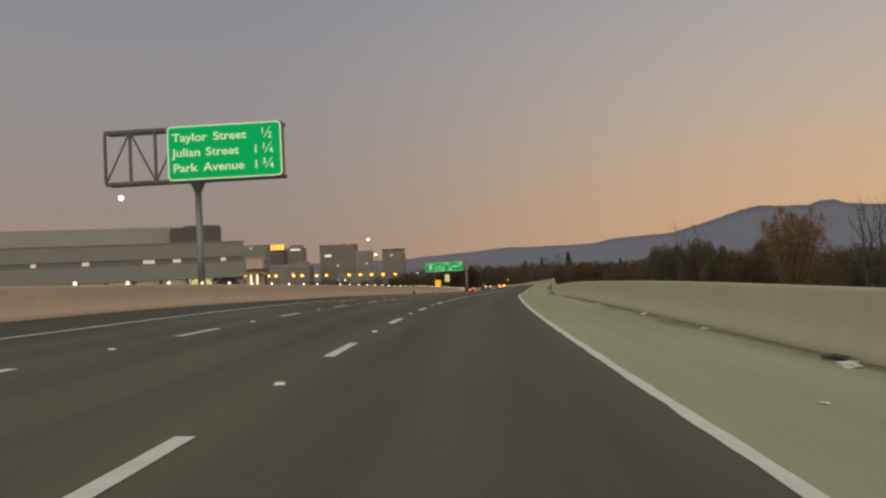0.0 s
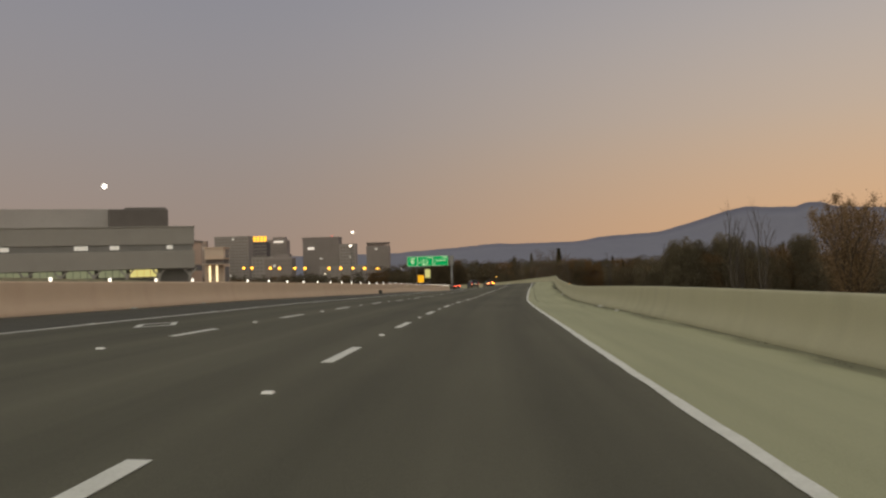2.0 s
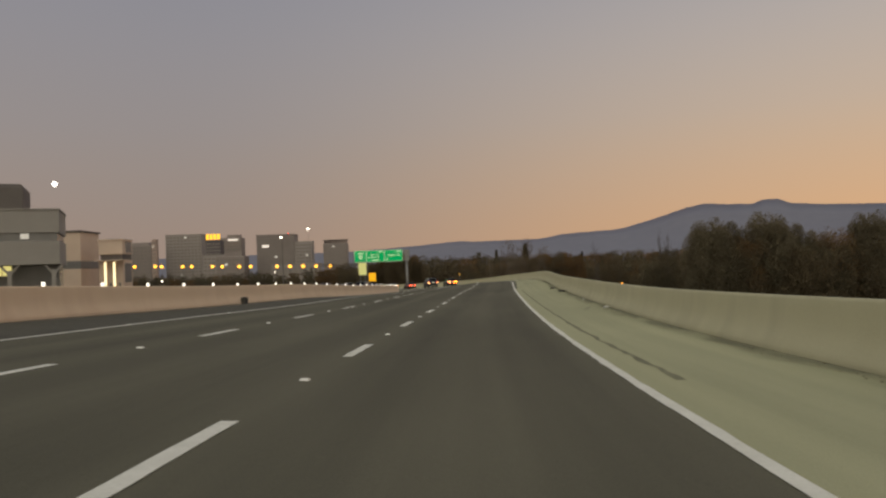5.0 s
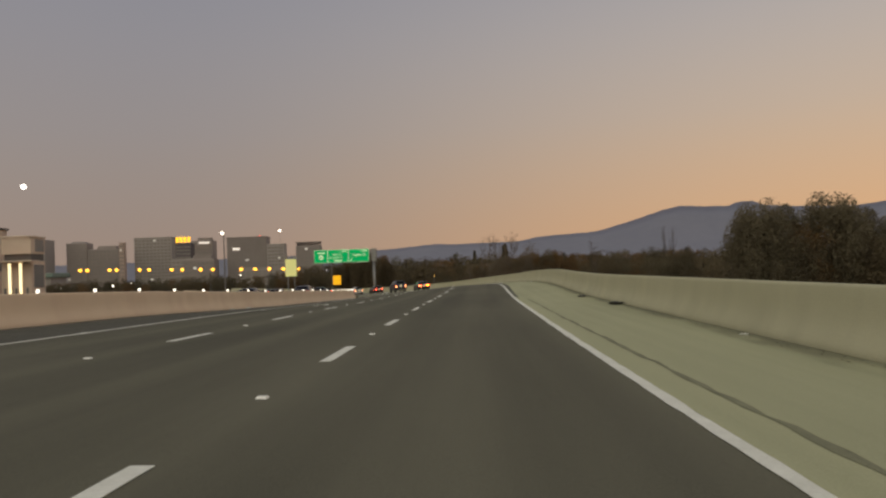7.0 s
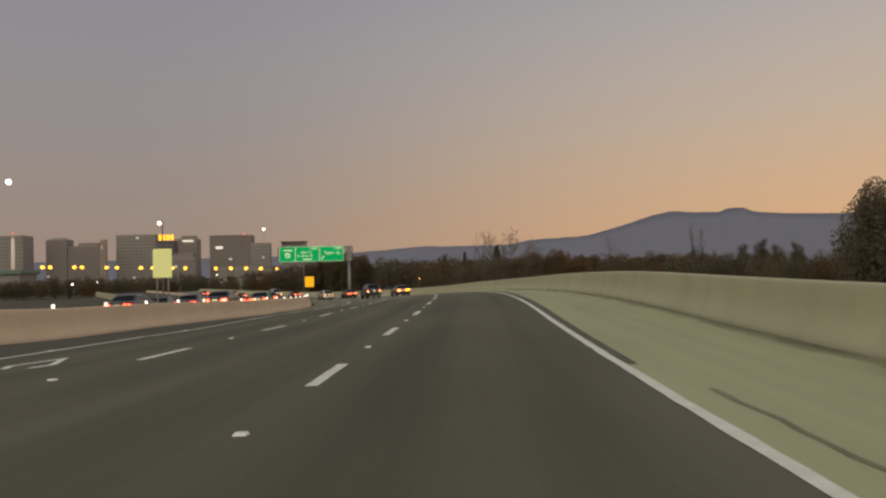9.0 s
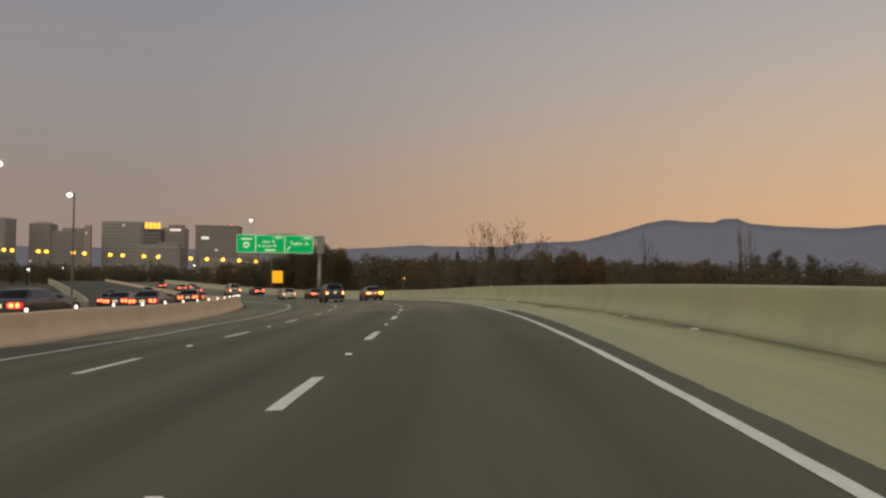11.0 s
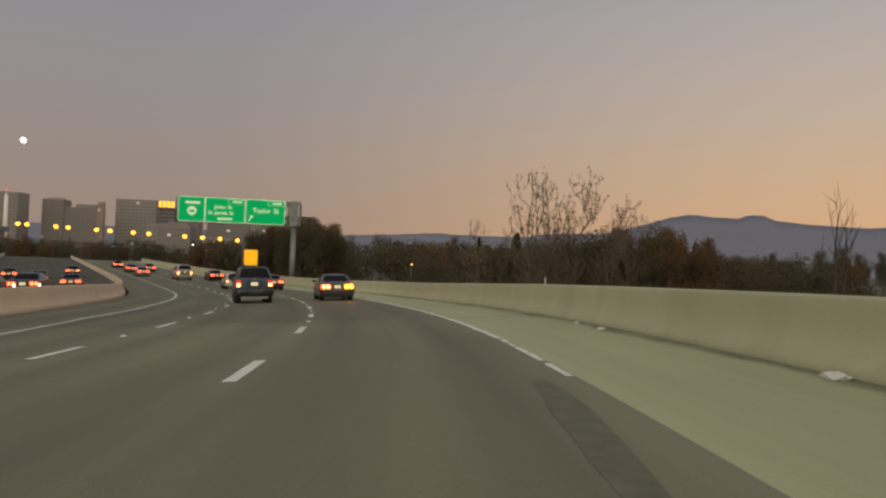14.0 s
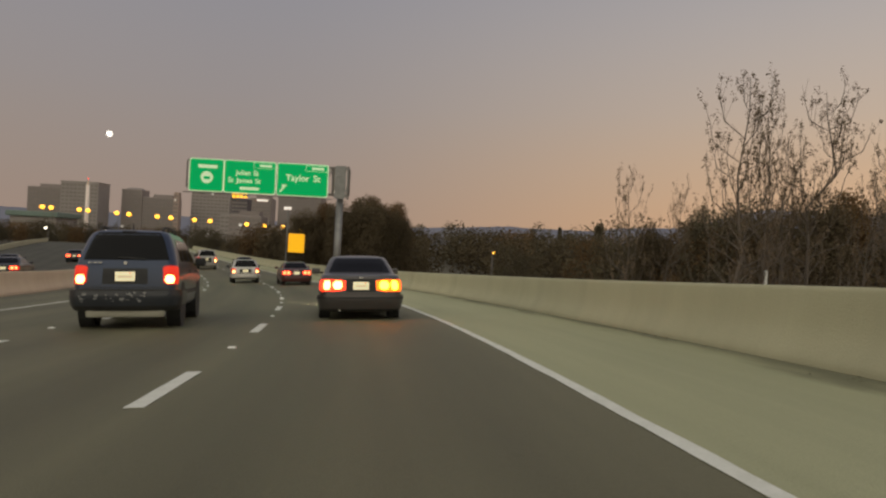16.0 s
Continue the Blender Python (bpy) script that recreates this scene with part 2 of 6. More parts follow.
def road_line():
    ss = np.arange(-90, 430.5, 1.0)
    vals = [np.interp(ss, TAB[:, 0], TAB[:, k]) for k in (1, 2, 3)]
    ker = np.hanning(13)
    ker /= ker.sum()
    vals = [np.convolve(np.pad(v, 6, mode="edge"), ker, "valid") for v in vals]
    h, g, b = (np.radians(v) for v in vals)
    d = np.stack([-np.sin(h) * np.cos(g), np.cos(h) * np.cos(g), np.sin(g)], 1)
    p = np.concatenate([[np.zeros(3)], np.cumsum((d[:-1] + d[1:]) / 2, axis=0)])
    return ss, p - p[90], h, g, b


LINE = road_line()


def road_frame(s):
    """Matrix at s metres along the lane's middle: x to the right, y ahead, z up from the asphalt."""
    ss, p, h, g, b = LINE
    x = [float(np.interp(s, ss, p[:, k])) for k in range(3)]
    hh, gg, bb = (float(np.interp(s, ss, v)) for v in (h, g, b))
    return Matrix.Translation(x) @ Matrix.Rotation(hh, 4, "Z") @ Matrix.Rotation(gg, 4, "X") @ Matrix.Rotation(bb, 4, "Y")


def sag(s, across):
    """How far the left lanes fall away below the plane of the right lane."""
    return float(np.interp(s, [124, 133, 142, 151, 162, 178, 190], [0, 0.021, 0.044, 0.062, 0.060, 0.03, 0])) * min(11.0, max(0.0, -across - 2.0))


def on_road(s, across, up=0.0):
    return road_frame(s) @ Vector((across, 0, up - sag(s, across)))


def lane_frame(s, across, up=0.0):
    return road_frame(s) @ Matrix.Translation((across, 0, up - sag(s, across)))


def swing(s):
    """How far the right edge line swings out, by distance."""
    return float(np.interp(s, [150, 158, 168, 173, 178, 184, 194], [0, -0.05, -0.03, 0.03, 0.11, 0.10, 0]))


def sweep(section, s0, s1, step=2.0, closed=True):
    """A strip of the road's cross-section, given as (across, up) pairs, from s0 to s1; its UVs are metres across and along."""
    bm = bmesh.new()
    n = max(1, round((s1 - s0) / step))
    rings, place_of = [], {}
    for i in range(n + 1):
        s = s0 + (s1 - s0) * i / n
        m = road_frame(s)
        ring = []
        for a, u in section:
            v = bm.verts.new(m @ Vector((a + (swing(s) if 1.5 < a < 1.9 else 0), 0, u - sag(s, a))))
            place_of[v] = (a, s)
            ring.append(v)
        rings.append(ring)
    k = len(section)
    for r, q in zip(rings, rings[1:]):
        for j in range(k if closed else k - 1):
            bm.faces.new((r[j], r[(j + 1) % k], q[(j + 1) % k], q[j]))
    if closed:
        bm.faces.new(rings[0])
        bm.faces.new(rings[-1][::-1])
    bmesh.ops.recalc_face_normals(bm, faces=bm.faces)
    uv = bm.loops.layers.uv.new("road")
    for f in bm.faces:
        for lp in f.loops:
            lp[uv].uv = place_of[lp.vert]
    return bm


def roughen(bm, amount):
    """Fray the long edges of a strip of paint or sealant."""
    for v in bm.verts:
        q = Vector((v.co.x * 9.0, v.co.y, 0.0))
        v.co.x += amount * (noise.noise(q * 1.1) + 0.7 * noise.noise(q * 2.9) + 0.4 * noise.noise(q * 0.21))
    return bm


RIGHT_LINE, LEFT_DASH, FAR_DASH, LEFT_LINE, RIGHT_WALL, LEFT_WALL = 1.66, -2.0, -5.67, -8.97, 4.70, -12.84
EDGE = 1.71   # where the asphalt meets the concrete shoulder
S0, S1 = -80.0, 400.0
JOINT_A, JOINT_B = 156.2, 185.4   # the ends of the bridge deck
GROUND_Z = -8.0
OTHER = 0.3   # height of the other carriageway over this one


def build_road():
    lanes = [(LEFT_WALL + 0.3, 0), (-2.0, 0), (EDGE, 0), (EDGE, -0.6), (-2.0, -0.6), (LEFT_WALL + 0.3, -0.6)]
    for name, s0, s1, mat, label in (("road", S0, JOINT_A, M_WORN, "dark worn asphalt freeway lanes in a gentle bend"), ("bridge_deck", JOINT_A, JOINT_B, M_WORN, "paler brushed concrete bridge deck across the lanes"),
                                     ("road", JOINT_B, S1, M_ASPHALT, "dark asphalt freeway lanes descending to the exit")):
        tagged(link(name, sweep(lanes, s0, s1, 1.0), mat), label, "road", kind="structure")
    tagged(link("pavement", sweep([(EDGE, 0), (RIGHT_WALL + 0.3, 0.0), (RIGHT_WALL + 0.3, -0.6), (EDGE, -0.6)], S0, S1, 1.0), M_SHOULDER),
           "pale concrete shoulder beside the right lane", "shoulder", kind="structure")
    tagged(link("road", sweep([(LEFT_WALL - 0.45, OTHER), (LEFT_WALL - 0.45, OTHER - 0.5), (-29.0, OTHER - 0.5), (-29.0, OTHER)], S0, S1, 4.0), M_FARROAD),
           "asphalt carriageway on the other side of the median", "road", kind="structure")
    tagged(link("wall_outer", sweep([(-29.0, -1.6), (-29.0, OTHER + 0.8), (-29.35, OTHER + 0.8), (-29.35, -1.6)], S0, S1, 4.0), M_BARRIER),
           "low concrete parapet beyond the other carriageway", "barrier", kind="structure")
    prof = [(0.0, 0.0), (0.0, 0.05), (0.02, 0.10), (0.055, 0.17), (0.10, 0.25), (0.14, 0.34), (0.17, 0.44), (0.19, 0.56), (0.205, 0.70), (0.215, 0.83), (0.225, 0.87), (0.245, 0.89), (0.38, 0.89), (0.4, 0.87), (0.4, -1.5), (0.0, -1.5)]
    wall = tagged(link("wall_west", sweep([(RIGHT_WALL + a, u) for a, u in prof], S0, S1), M_BARRIER, smooth=True),
           "grey sloped concrete safety barrier along the shoulder", "barrier", kind="structure")
    wall.data.set_sharp_from_angle(angle=radians(50))
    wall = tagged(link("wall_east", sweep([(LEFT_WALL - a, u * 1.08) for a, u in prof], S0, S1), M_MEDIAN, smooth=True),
           "concrete median barrier along the far lanes, tinted with sunset warmth", "barrier", kind="structure")
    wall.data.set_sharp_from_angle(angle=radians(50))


def marker():
    """A low wedge-sided stud."""
    bm = cube((0.11, 0.11, 0.022), (0, 0, 0.011))
    for v in bm.verts:
        if v.co.z > 0.015:
            v.co.x *= 0.75
            v.co.y *= 0.55
    return bm


def post_marker():
    bm = cube((0.10, 0.03, 0.05), (0, 0, 0.02), 0.008)
    box(bm, (0.10, 0.05, 0.09), (0, 0, 0.075), 0.015)
    return bm


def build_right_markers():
    # amber block added on the barrier for a distant blinking light beyond it
    for s, mat, label in ((86.0, M_AMBER, "small glowing amber block on the shoulder barrier, for a distant light"),):
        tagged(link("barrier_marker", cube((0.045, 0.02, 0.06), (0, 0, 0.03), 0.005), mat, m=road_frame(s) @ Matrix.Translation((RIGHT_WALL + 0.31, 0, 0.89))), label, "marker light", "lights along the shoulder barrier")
    post = cube((0.10, 0.10, 5.95), (0, 0, 2.975), 0.02)
    tagged(link("delineator_post", post, M_STUD, m=pose(28.4, 216.7, GROUND_Z)), "slim pale post standing before the hedge", "post")


def build_banks():
    """Earth slopes from the barriers down to the ground."""
    for name, a0, a1 in (("embankment", RIGHT_WALL + 0.38, RIGHT_WALL + 19.0), ("embankment", -29.3, -44.0)):
        bm = bmesh.new()
        prev = None
        for i in range(int(S0), int(S1) + 1, 4):
            m = road_frame(i)
            top, foot = m @ Vector((a0, 0, -0.55 - sag(i, a0))), m @ Vector((a1, 0, 0))
            foot.z = GROUND_Z - 0.3
            row = [bm.verts.new(top.lerp(foot, f) + Vector((0, 0, 0.35 * noise.noise((i * 0.13, f * 5, a0)) * (0 < f < 1)))) for f in (0, 0.25, 0.5, 0.75, 1)]
            if prev:
                for p, q, r, s in zip(prev, prev[1:], row[1:], row):
                    bm.faces.new((p, q, r, s))
            prev = row
        bmesh.ops.recalc_face_normals(bm, faces=bm.faces)
        tagged(link(name, bm, M_GROUND, smooth=True), "bare earth slope beside the raised freeway", "slope", kind="structure")


def build_lines():
    def strip(a, w, s0, s1, parent, name="paint"):
        return part(name, roughen(sweep([(a - w / 2, 0.004), (a - w / 2, 0.008), (a + w / 2, 0.008), (a + w / 2, 0.004)], s0, s1, 0.2 if s1 - s0 < 5 else 0.4), 0.016), M_LINE, parent)

    left = tagged(new("edge_line"), "solid white painted edge line beside the median", "road marking", kind="structure")
    strip(LEFT_LINE, 0.12, S0, S1, left)
    for k in range(-3, 40):
        part("reflector", marker(), M_STUD, left, "white raised pavement marker", m=lane_frame(17.5 + 7.32 * k, LEFT_LINE + 0.02, 0.004))
    for s, a in ((39.5, -7.46), (116.5, -7.3)):
        dia = tagged(new("lane_diamond"), "white painted carpool diamond on the inner lane", "road marking", kind="structure")
        tips = ((0, -1.15), (0.42, 0), (0, 1.15), (-0.42, 0))
        for p, q in zip(tips, (*tips[1:], tips[0])):
            bm = bmesh.new()
            m = road_frame(s) @ Matrix.Translation((a, 0, 0))
            vs = [bm.verts.new(m @ Vector((x * f, y * f, 0.0085))) for (x, y), f in ((p, 1.0), (q, 1.0), (q, 0.68), (p, 0.68))]
            bm.faces.new(vs)
            part("paint", bm, M_LINE, dia)
    right = tagged(new("edge_line"), "white painted edge line, broken where worn", "road marking", kind="structure")
    strip(RIGHT_LINE - 0.015, 0.125, S0, 158.2, right)
    for s, n, w in ((158.22, 1.35, 0.115), (159.6, 1.4, 0.105), (161.75, 0.35, 0.05), (162.15, 0.5, 0.075), (164.0, 0.6, 0.06), (164.7, 0.65, 0.075), (165.45, 0.4, 0.05), (165.95, 0.35, 0.04),
                    (172.7, 1.25, 0.09), (174.3, 0.9, 0.095), (175.3, 0.95, 0.1), (176.4, 0.55, 0.08), (177.15, 0.65, 0.1), (178.0, 1.5, 0.115)):
        strip(RIGHT_LINE - 0.035 + 0.16 * w, w, s, s + n, right)
    strip(RIGHT_LINE - 0.015, 0.125, 179.65, S1, right)
    for a in (LEFT_DASH, FAR_DASH):
        lane = tagged(new("lane_line"), "dashed white lane line on dark asphalt", "road marking", kind="structure")
        for k in range(-3, 44):
            s = 10.4 + 7.32 * k
            s += float(np.interp(s, [30, 47, 84, 91, 145, 178, 200], [0, -0.8, -0.4, 0, 0, 1.3, 1.3])) + (0.0 if a == LEFT_DASH else 3.95)
            c = a + (0.0 if a == LEFT_DASH else float(np.interp(s, [180, 198], [0, 0.2])))
            part("dash", roughen(sweep([(c - 0.075, 0.004), (c - 0.075, 0.009), (c + 0.075, 0.009), (c + 0.075, 0.004)], s, s + 2.13, 0.3), 0.009), M_LINE, lane)
            for off in ((4.7,) if s < 150 or s > 175 else ()):
                part("reflector", marker(), M_STUD, lane, "white raised pavement marker", m=lane_frame(s + off, a))
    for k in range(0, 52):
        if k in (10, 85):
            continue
        # a reflector, not a lamp: its glow is added
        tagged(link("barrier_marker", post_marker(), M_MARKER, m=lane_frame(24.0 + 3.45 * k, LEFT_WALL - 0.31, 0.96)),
               "small white reflector, made to glow, on top of the median barrier", "marker light", "lights along the median barrier")


def build_patches():
    def strip(name, a0, a1, s0, s1, mat, label, h=0.004, c0=None, c1=None, fray=0.02):
        stops = [s0 + (s1 - s0) * k / max(1, round((s1 - s0) / 0.4)) for k in range(max(1, round((s1 - s0) / 0.4)) + 1)]
        bm = bmesh.new()
        prev = None
        for s in stops:
            f = (s - s0) / (s1 - s0)
            m = road_frame(s)
            l = a0 + ((c0 if c0 is not None else a0) - a0) * f
            r = a1 + ((c1 if c1 is not None else a1) - a1) * f
            row = [bm.verts.new(m @ Vector((x, 0, h - sag(s, x)))) for x in (l, r)]
            if prev:
                bm.faces.new((prev[0], prev[1], row[1], row[0]))
            prev = row
        tagged(link(name, roughen(bm, fray), mat), label, "pavement patch", kind="structure")

    strip("asphalt_patch", 1.715, 1.86, 114, 138, M_STRIP, "dark asphalt strip beside the edge line", c1=2.02)
    strip("asphalt_patch", 1.715, 2.02, 138, 147, M_STRIP, "dark asphalt strip beside the edge line", c1=2.16)
    strip("asphalt_patch", 1.715, 2.16, 147, JOINT_A, M_STRIP, "dark asphalt strip beside the edge line, ending square at the bridge joint", c0=1.72, c1=2.22)
    # a tyre track that bends off the worn line
    way = [(167.0, 0.86, 0.10), (168.4, 0.98, 0.14), (169.6, 1.08, 0.17), (170.6, 1.16, 0.18), (171.6, 1.22, 0.14), (172.4, 1.25, 0.08)]
    for (s0, a, w), (s1, b, v) in zip(way, way[1:]):
        strip("skid_mark", a - w, a + w, s0, s1, M_TRACK, "curved dark tyre track on the right lane", c0=b - v, c1=b + v)
    strip("pavement_seam", 2.0, 2.06, JOINT_A + 0.1, 161.5, M_SKID, "thin dark seam along the concrete shoulder", c0=2.1, c1=2.14, fray=0.04)
    for a0, a1 in ((LEFT_WALL + 0.05, -7.0), (-7.0, -2.0), (-2.0, EDGE), (EDGE, RIGHT_WALL - 0.02)):
        for s, w in ((JOINT_A, 0.035), (JOINT_B - 0.03, 0.075)):
            strip("expansion_joint", a0, a1, s, s + w, M_STRIP, "thin dark expansion joint across the road", 0.0105, fray=0.0)
    strip("pavement_seam", 2.18, 2.26, 66, 112, M_SEAM, "ragged dark seam along the concrete shoulder", c0=2.09, c1=2.15, fray=0.055)
    strip("skid_mark", 3.70, 3.82, 55.6, 57.4, M_SKID, "short dark rubber mark on the concrete shoulder")
    strip("skid_mark", 3.5, 3.6, 85.2, 86.9, M_SKID, "short dark rubber mark on the concrete shoulder", c0=3.9, c1=3.98)
    strip("asphalt_patch", -12.75, -9.12, -20, 150, M_PATCH, "darker asphalt of the inner shoulder")


M_STRIP = surface("oiled_shoulder_strip", (0.085, 0.085, 0.058), (0.14, 0.14, 0.095), 0.9, 0.9, bump=0.4, fine=60)
M_SEAM = surface("dirty_seam", (0.135, 0.135, 0.082), (0.27, 0.27, 0.165), 1.6, 0.9, bump=0.4, fine=30)
M_TRACK = surface("rubbed_deck", (0.10, 0.096, 0.066), (0.19, 0.18, 0.124), 5.0, 0.9, bump=0.4, fine=60)
M_PATCH = surface("fresh_asphalt", (0.055, 0.053, 0.040), (0.098, 0.094, 0.070), 0.8, 0.9, bump=0.4, fine=80)
M_SKID = surface("rubber_on_concrete", (0.17, 0.17, 0.115), (0.25, 0.25, 0.17), 3.0, 0.9, fine=40)
build_road()
build_banks()
build_lines()
build_right_markers()
build_patches()

# ground and distance


def build_ground():
    bm = bmesh.new()
    bmesh.ops.create_grid(bm, x_segments=60, y_segments=60, size=4900)
    for v in bm.verts:
        v.co.z = GROUND_Z
    tagged(link("ground", bm, M_GROUND), "dark flat dry ground reaching to the hills", "ground", kind="structure")


def hill_height(a):
    """Height of the ridge in degrees over the horizon, by bearing to the right in degrees."""
    pts = [(-60, 1.2), (-30, 1.2), (-3, 1.36), (1, 1.6), (4.5, 1.84), (6.6, 1.8), (10.8, 1.8), (12.5, 2.1), (15, 2.2), (16.8, 2.3), (17.6, 2.5), (18.8, 2.8), (20.2, 3.2), (21.5, 3.6), (22.7, 3.8),
           (23.3, 3.78), (24.4, 3.66), (25.9, 3.6), (26.6, 3.85), (27.5, 3.85), (28.4, 3.5), (30.2, 3.3), (32.7, 3.15), (34, 3.1), (36, 3.3), (45, 3.3), (60, 2.5), (90, 2.0)]
    return float(np.interp(a, [p[0] for p in pts], [p[1] for p in pts]))


def build_hills():
    bm = bmesh.new()
    R = 4700.0
    cols = []
    for i in range(601):
        a = -60 + 0.25 * i
        n = noise.noise((a * 0.9, 3.0, 0.0)) * 0.05 + noise.noise((a * 3.1, 8.0, 0.0)) * 0.03
        top = R * math.tan(radians(hill_height(a) + n * min(1, hill_height(a))))
        d = Vector((math.sin(radians(a)), math.cos(radians(a)), 0))
        col = []
        for k in range(7):
            f = k / 6
            r = R - 900 * (1 - f) + 60 * noise.noise((a * 0.12, k * 0.9, 0)) * (1 if k < 6 else 0)
            col.append(bm.verts.new(d * r + Vector((8, 90, GROUND_Z - 2 + (top - GROUND_Z) * f ** 1.4))))
        col.append(bm.verts.new(d * (R + 150) + Vector((8, 90, GROUND_Z - 2))))
        cols.append(col)
    for p, q in zip(cols, cols[1:]):
        for k in range(7):
            bm.faces.new((p[k], q[k], q[k + 1], p[k + 1]))
    bmesh.ops.recalc_face_normals(bm, faces=bm.faces)
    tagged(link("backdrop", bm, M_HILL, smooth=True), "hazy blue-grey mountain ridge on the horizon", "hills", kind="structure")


build_ground()
build_hills()


MOON_DIR = (-0.3956, 0.9115, 0.1126)


def build_moon():
    bm = bmesh.new()
    bmesh.ops.create_icosphere(bm, subdivisions=4, radius=15.0)
    at = Vector((8, 80, 0)) + Vector(MOON_DIR) * 4880
    tagged(link("moon", bm, M_MOON, smooth=True, m=Matrix.Translation(at)), "bright full moon low in the dusk sky", "moon")


build_moon()

# ---- road signs ----
def words(text, size, m, mat, parent, label=""):
    """Lettering, one mesh a word."""
    x = 0.0
    for word in text.split(" "):
        cu = bpy.data.curves.new("lettering", "FONT")
        cu.body, cu.size, cu.extrude, cu.offset = word, size, 0.004, size * 0.018
        tmp = bpy.data.objects.new("lettering", cu)
        scene.collection.objects.link(tmp)
        me = bpy.data.meshes.new_from_object(tmp)
        bpy.data.objects.remove(tmp)
        me.materials.clear()
        me.materials.append(mat)
        ob = new("lettering", me)
        ob.matrix_basis, ob.parent = m @ Matrix.Translation((x, 0, 0)), parent
        x += max(v.co.x for v in me.vertices) + size * 0.42


def rounded_plate(w, h, t, r):
    bm = bmesh.new()
    ring = []
    for cx, cz, a0 in ((w / 2 - r, h / 2 - r, 0), (-w / 2 + r, h / 2 - r, 90), (-w / 2 + r, -h / 2 + r, 180), (w / 2 - r, -h / 2 + r, 270)):
        for k in range(5):
            a = radians(a0 + 22.5 * k)
            ring.append((cx + r * math.cos(a), cz + r * math.sin(a)))
    f = [bm.verts.new((x, 0, z)) for x, z in ring]
    k = [bm.verts.new((x, t, z)) for x, z in ring]
    n = len(ring)
    bm.faces.new(f)
    bm.faces.new(k[::-1])
    for i in range(n):
        bm.faces.new((f[i], k[i], k[(i + 1) % n], f[(i + 1) % n]))
    bmesh.ops.recalc_face_normals(bm, faces=bm.faces)
    return bm


FACE = Matrix.Rotation(radians(90), 4, "X")   # turns lettering upright, facing the traffic


def sign_panel(parent, w, h, at, stiff=True):
    """A green panel with a white border, facing -y; returns the panel."""
    m = Matrix.Translation(at)
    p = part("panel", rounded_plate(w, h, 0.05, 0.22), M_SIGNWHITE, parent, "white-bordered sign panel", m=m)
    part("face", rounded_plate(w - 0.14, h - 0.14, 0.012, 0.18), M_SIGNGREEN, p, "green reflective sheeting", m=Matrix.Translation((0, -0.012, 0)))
    return p


def fraction(top, low, x, z, size, p):
    words(top, size * 0.62, Matrix.Translation((x, -0.02, z + size * 0.28)) @ FACE, M_SIGNWHITE, p)
    part("stroke", cube((0.035, 0.006, size * 0.95), (0, 0, 0), rot=Matrix.Rotation(radians(32), 4, "Y")), M_SIGNWHITE, p, m=Matrix.Translation((x + size * 0.48, -0.017, z + size * 0.36)))
    words(low, size * 0.62, Matrix.Translation((x + size * 0.55, -0.02, z - size * 0.06)) @ FACE, M_SIGNWHITE, p)


def truss(parent, x0, x1, z0, z1, y0, y1, bay, mat, r=0.075, back=True):
    """A box truss along x of square chords, uprights and diagonals."""
    for y in (y0, y1):
        for z in (z0, z1):
            part("chord", cube((x1 - x0, 2 * r, 2 * r), ((x0 + x1) / 2, y, z), 0.01), mat, parent)
        n = max(2, round((x1 - x0) / bay))
        if y == y1 and not back:
            for i in range(0, n + 1, 2):
                for z in (z0, z1):
                    part("tie", cube((r, y1 - y0, r), (x0 + (x1 - x0) * i / n, (y0 + y1) / 2, z)), mat, parent)
            continue
        for i in range(n + 1):
            x = x0 + (x1 - x0) * i / n
            part("upright", cube((1.4 * r, 1.4 * r, z1 - z0 - 2 * r), (x, y, (z0 + z1) / 2)), mat, parent)
            if i < n:
                xb = x0 + (x1 - x0) * (i + 1) / n
                a, b = ((x, y, z0), (xb, y, z1)) if i % 2 == 0 else ((x, y, z1), (xb, y, z0))
                part("diagonal", rod(a, b, 0.6 * r, n=6), mat, parent)


def build_distance_sign():
    sg = thing("overhead_sign", pose(-12.1, 36.9, 0, 0, 0, -3), "green distance sign on a single grey steel mast with open truss", "road sign")
    base = -1.2
    part("mast", rod((0, 0.55, base), (0, 0.55, 6.1), 0.19, 0.155, 16), M_GALV, sg, "round grey steel mast", smooth=True)
    part("flange", rod((0, 0.55, 5.7), (0, 0.55, 6.2), 0.155, 0.36, 16), M_GALV, sg)
    part("base_plate", cube((0.9, 0.9, 0.08), (0, 0.55, 0.95), 0.01), M_GALV, sg)
    truss(sg, -4.45, 4.42, 6.3, 8.85, 0.15, 0.7, 1.27, M_DARKSTEEL, 0.085, back=False)
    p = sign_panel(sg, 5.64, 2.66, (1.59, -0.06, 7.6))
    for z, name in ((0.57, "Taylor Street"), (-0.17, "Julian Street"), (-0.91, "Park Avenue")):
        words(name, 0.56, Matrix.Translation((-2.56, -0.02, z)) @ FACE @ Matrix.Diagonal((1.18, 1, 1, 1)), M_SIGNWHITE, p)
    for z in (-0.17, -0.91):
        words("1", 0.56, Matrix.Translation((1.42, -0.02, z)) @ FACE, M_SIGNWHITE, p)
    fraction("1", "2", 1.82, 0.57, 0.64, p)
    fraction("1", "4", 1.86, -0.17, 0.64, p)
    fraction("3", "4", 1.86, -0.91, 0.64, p)


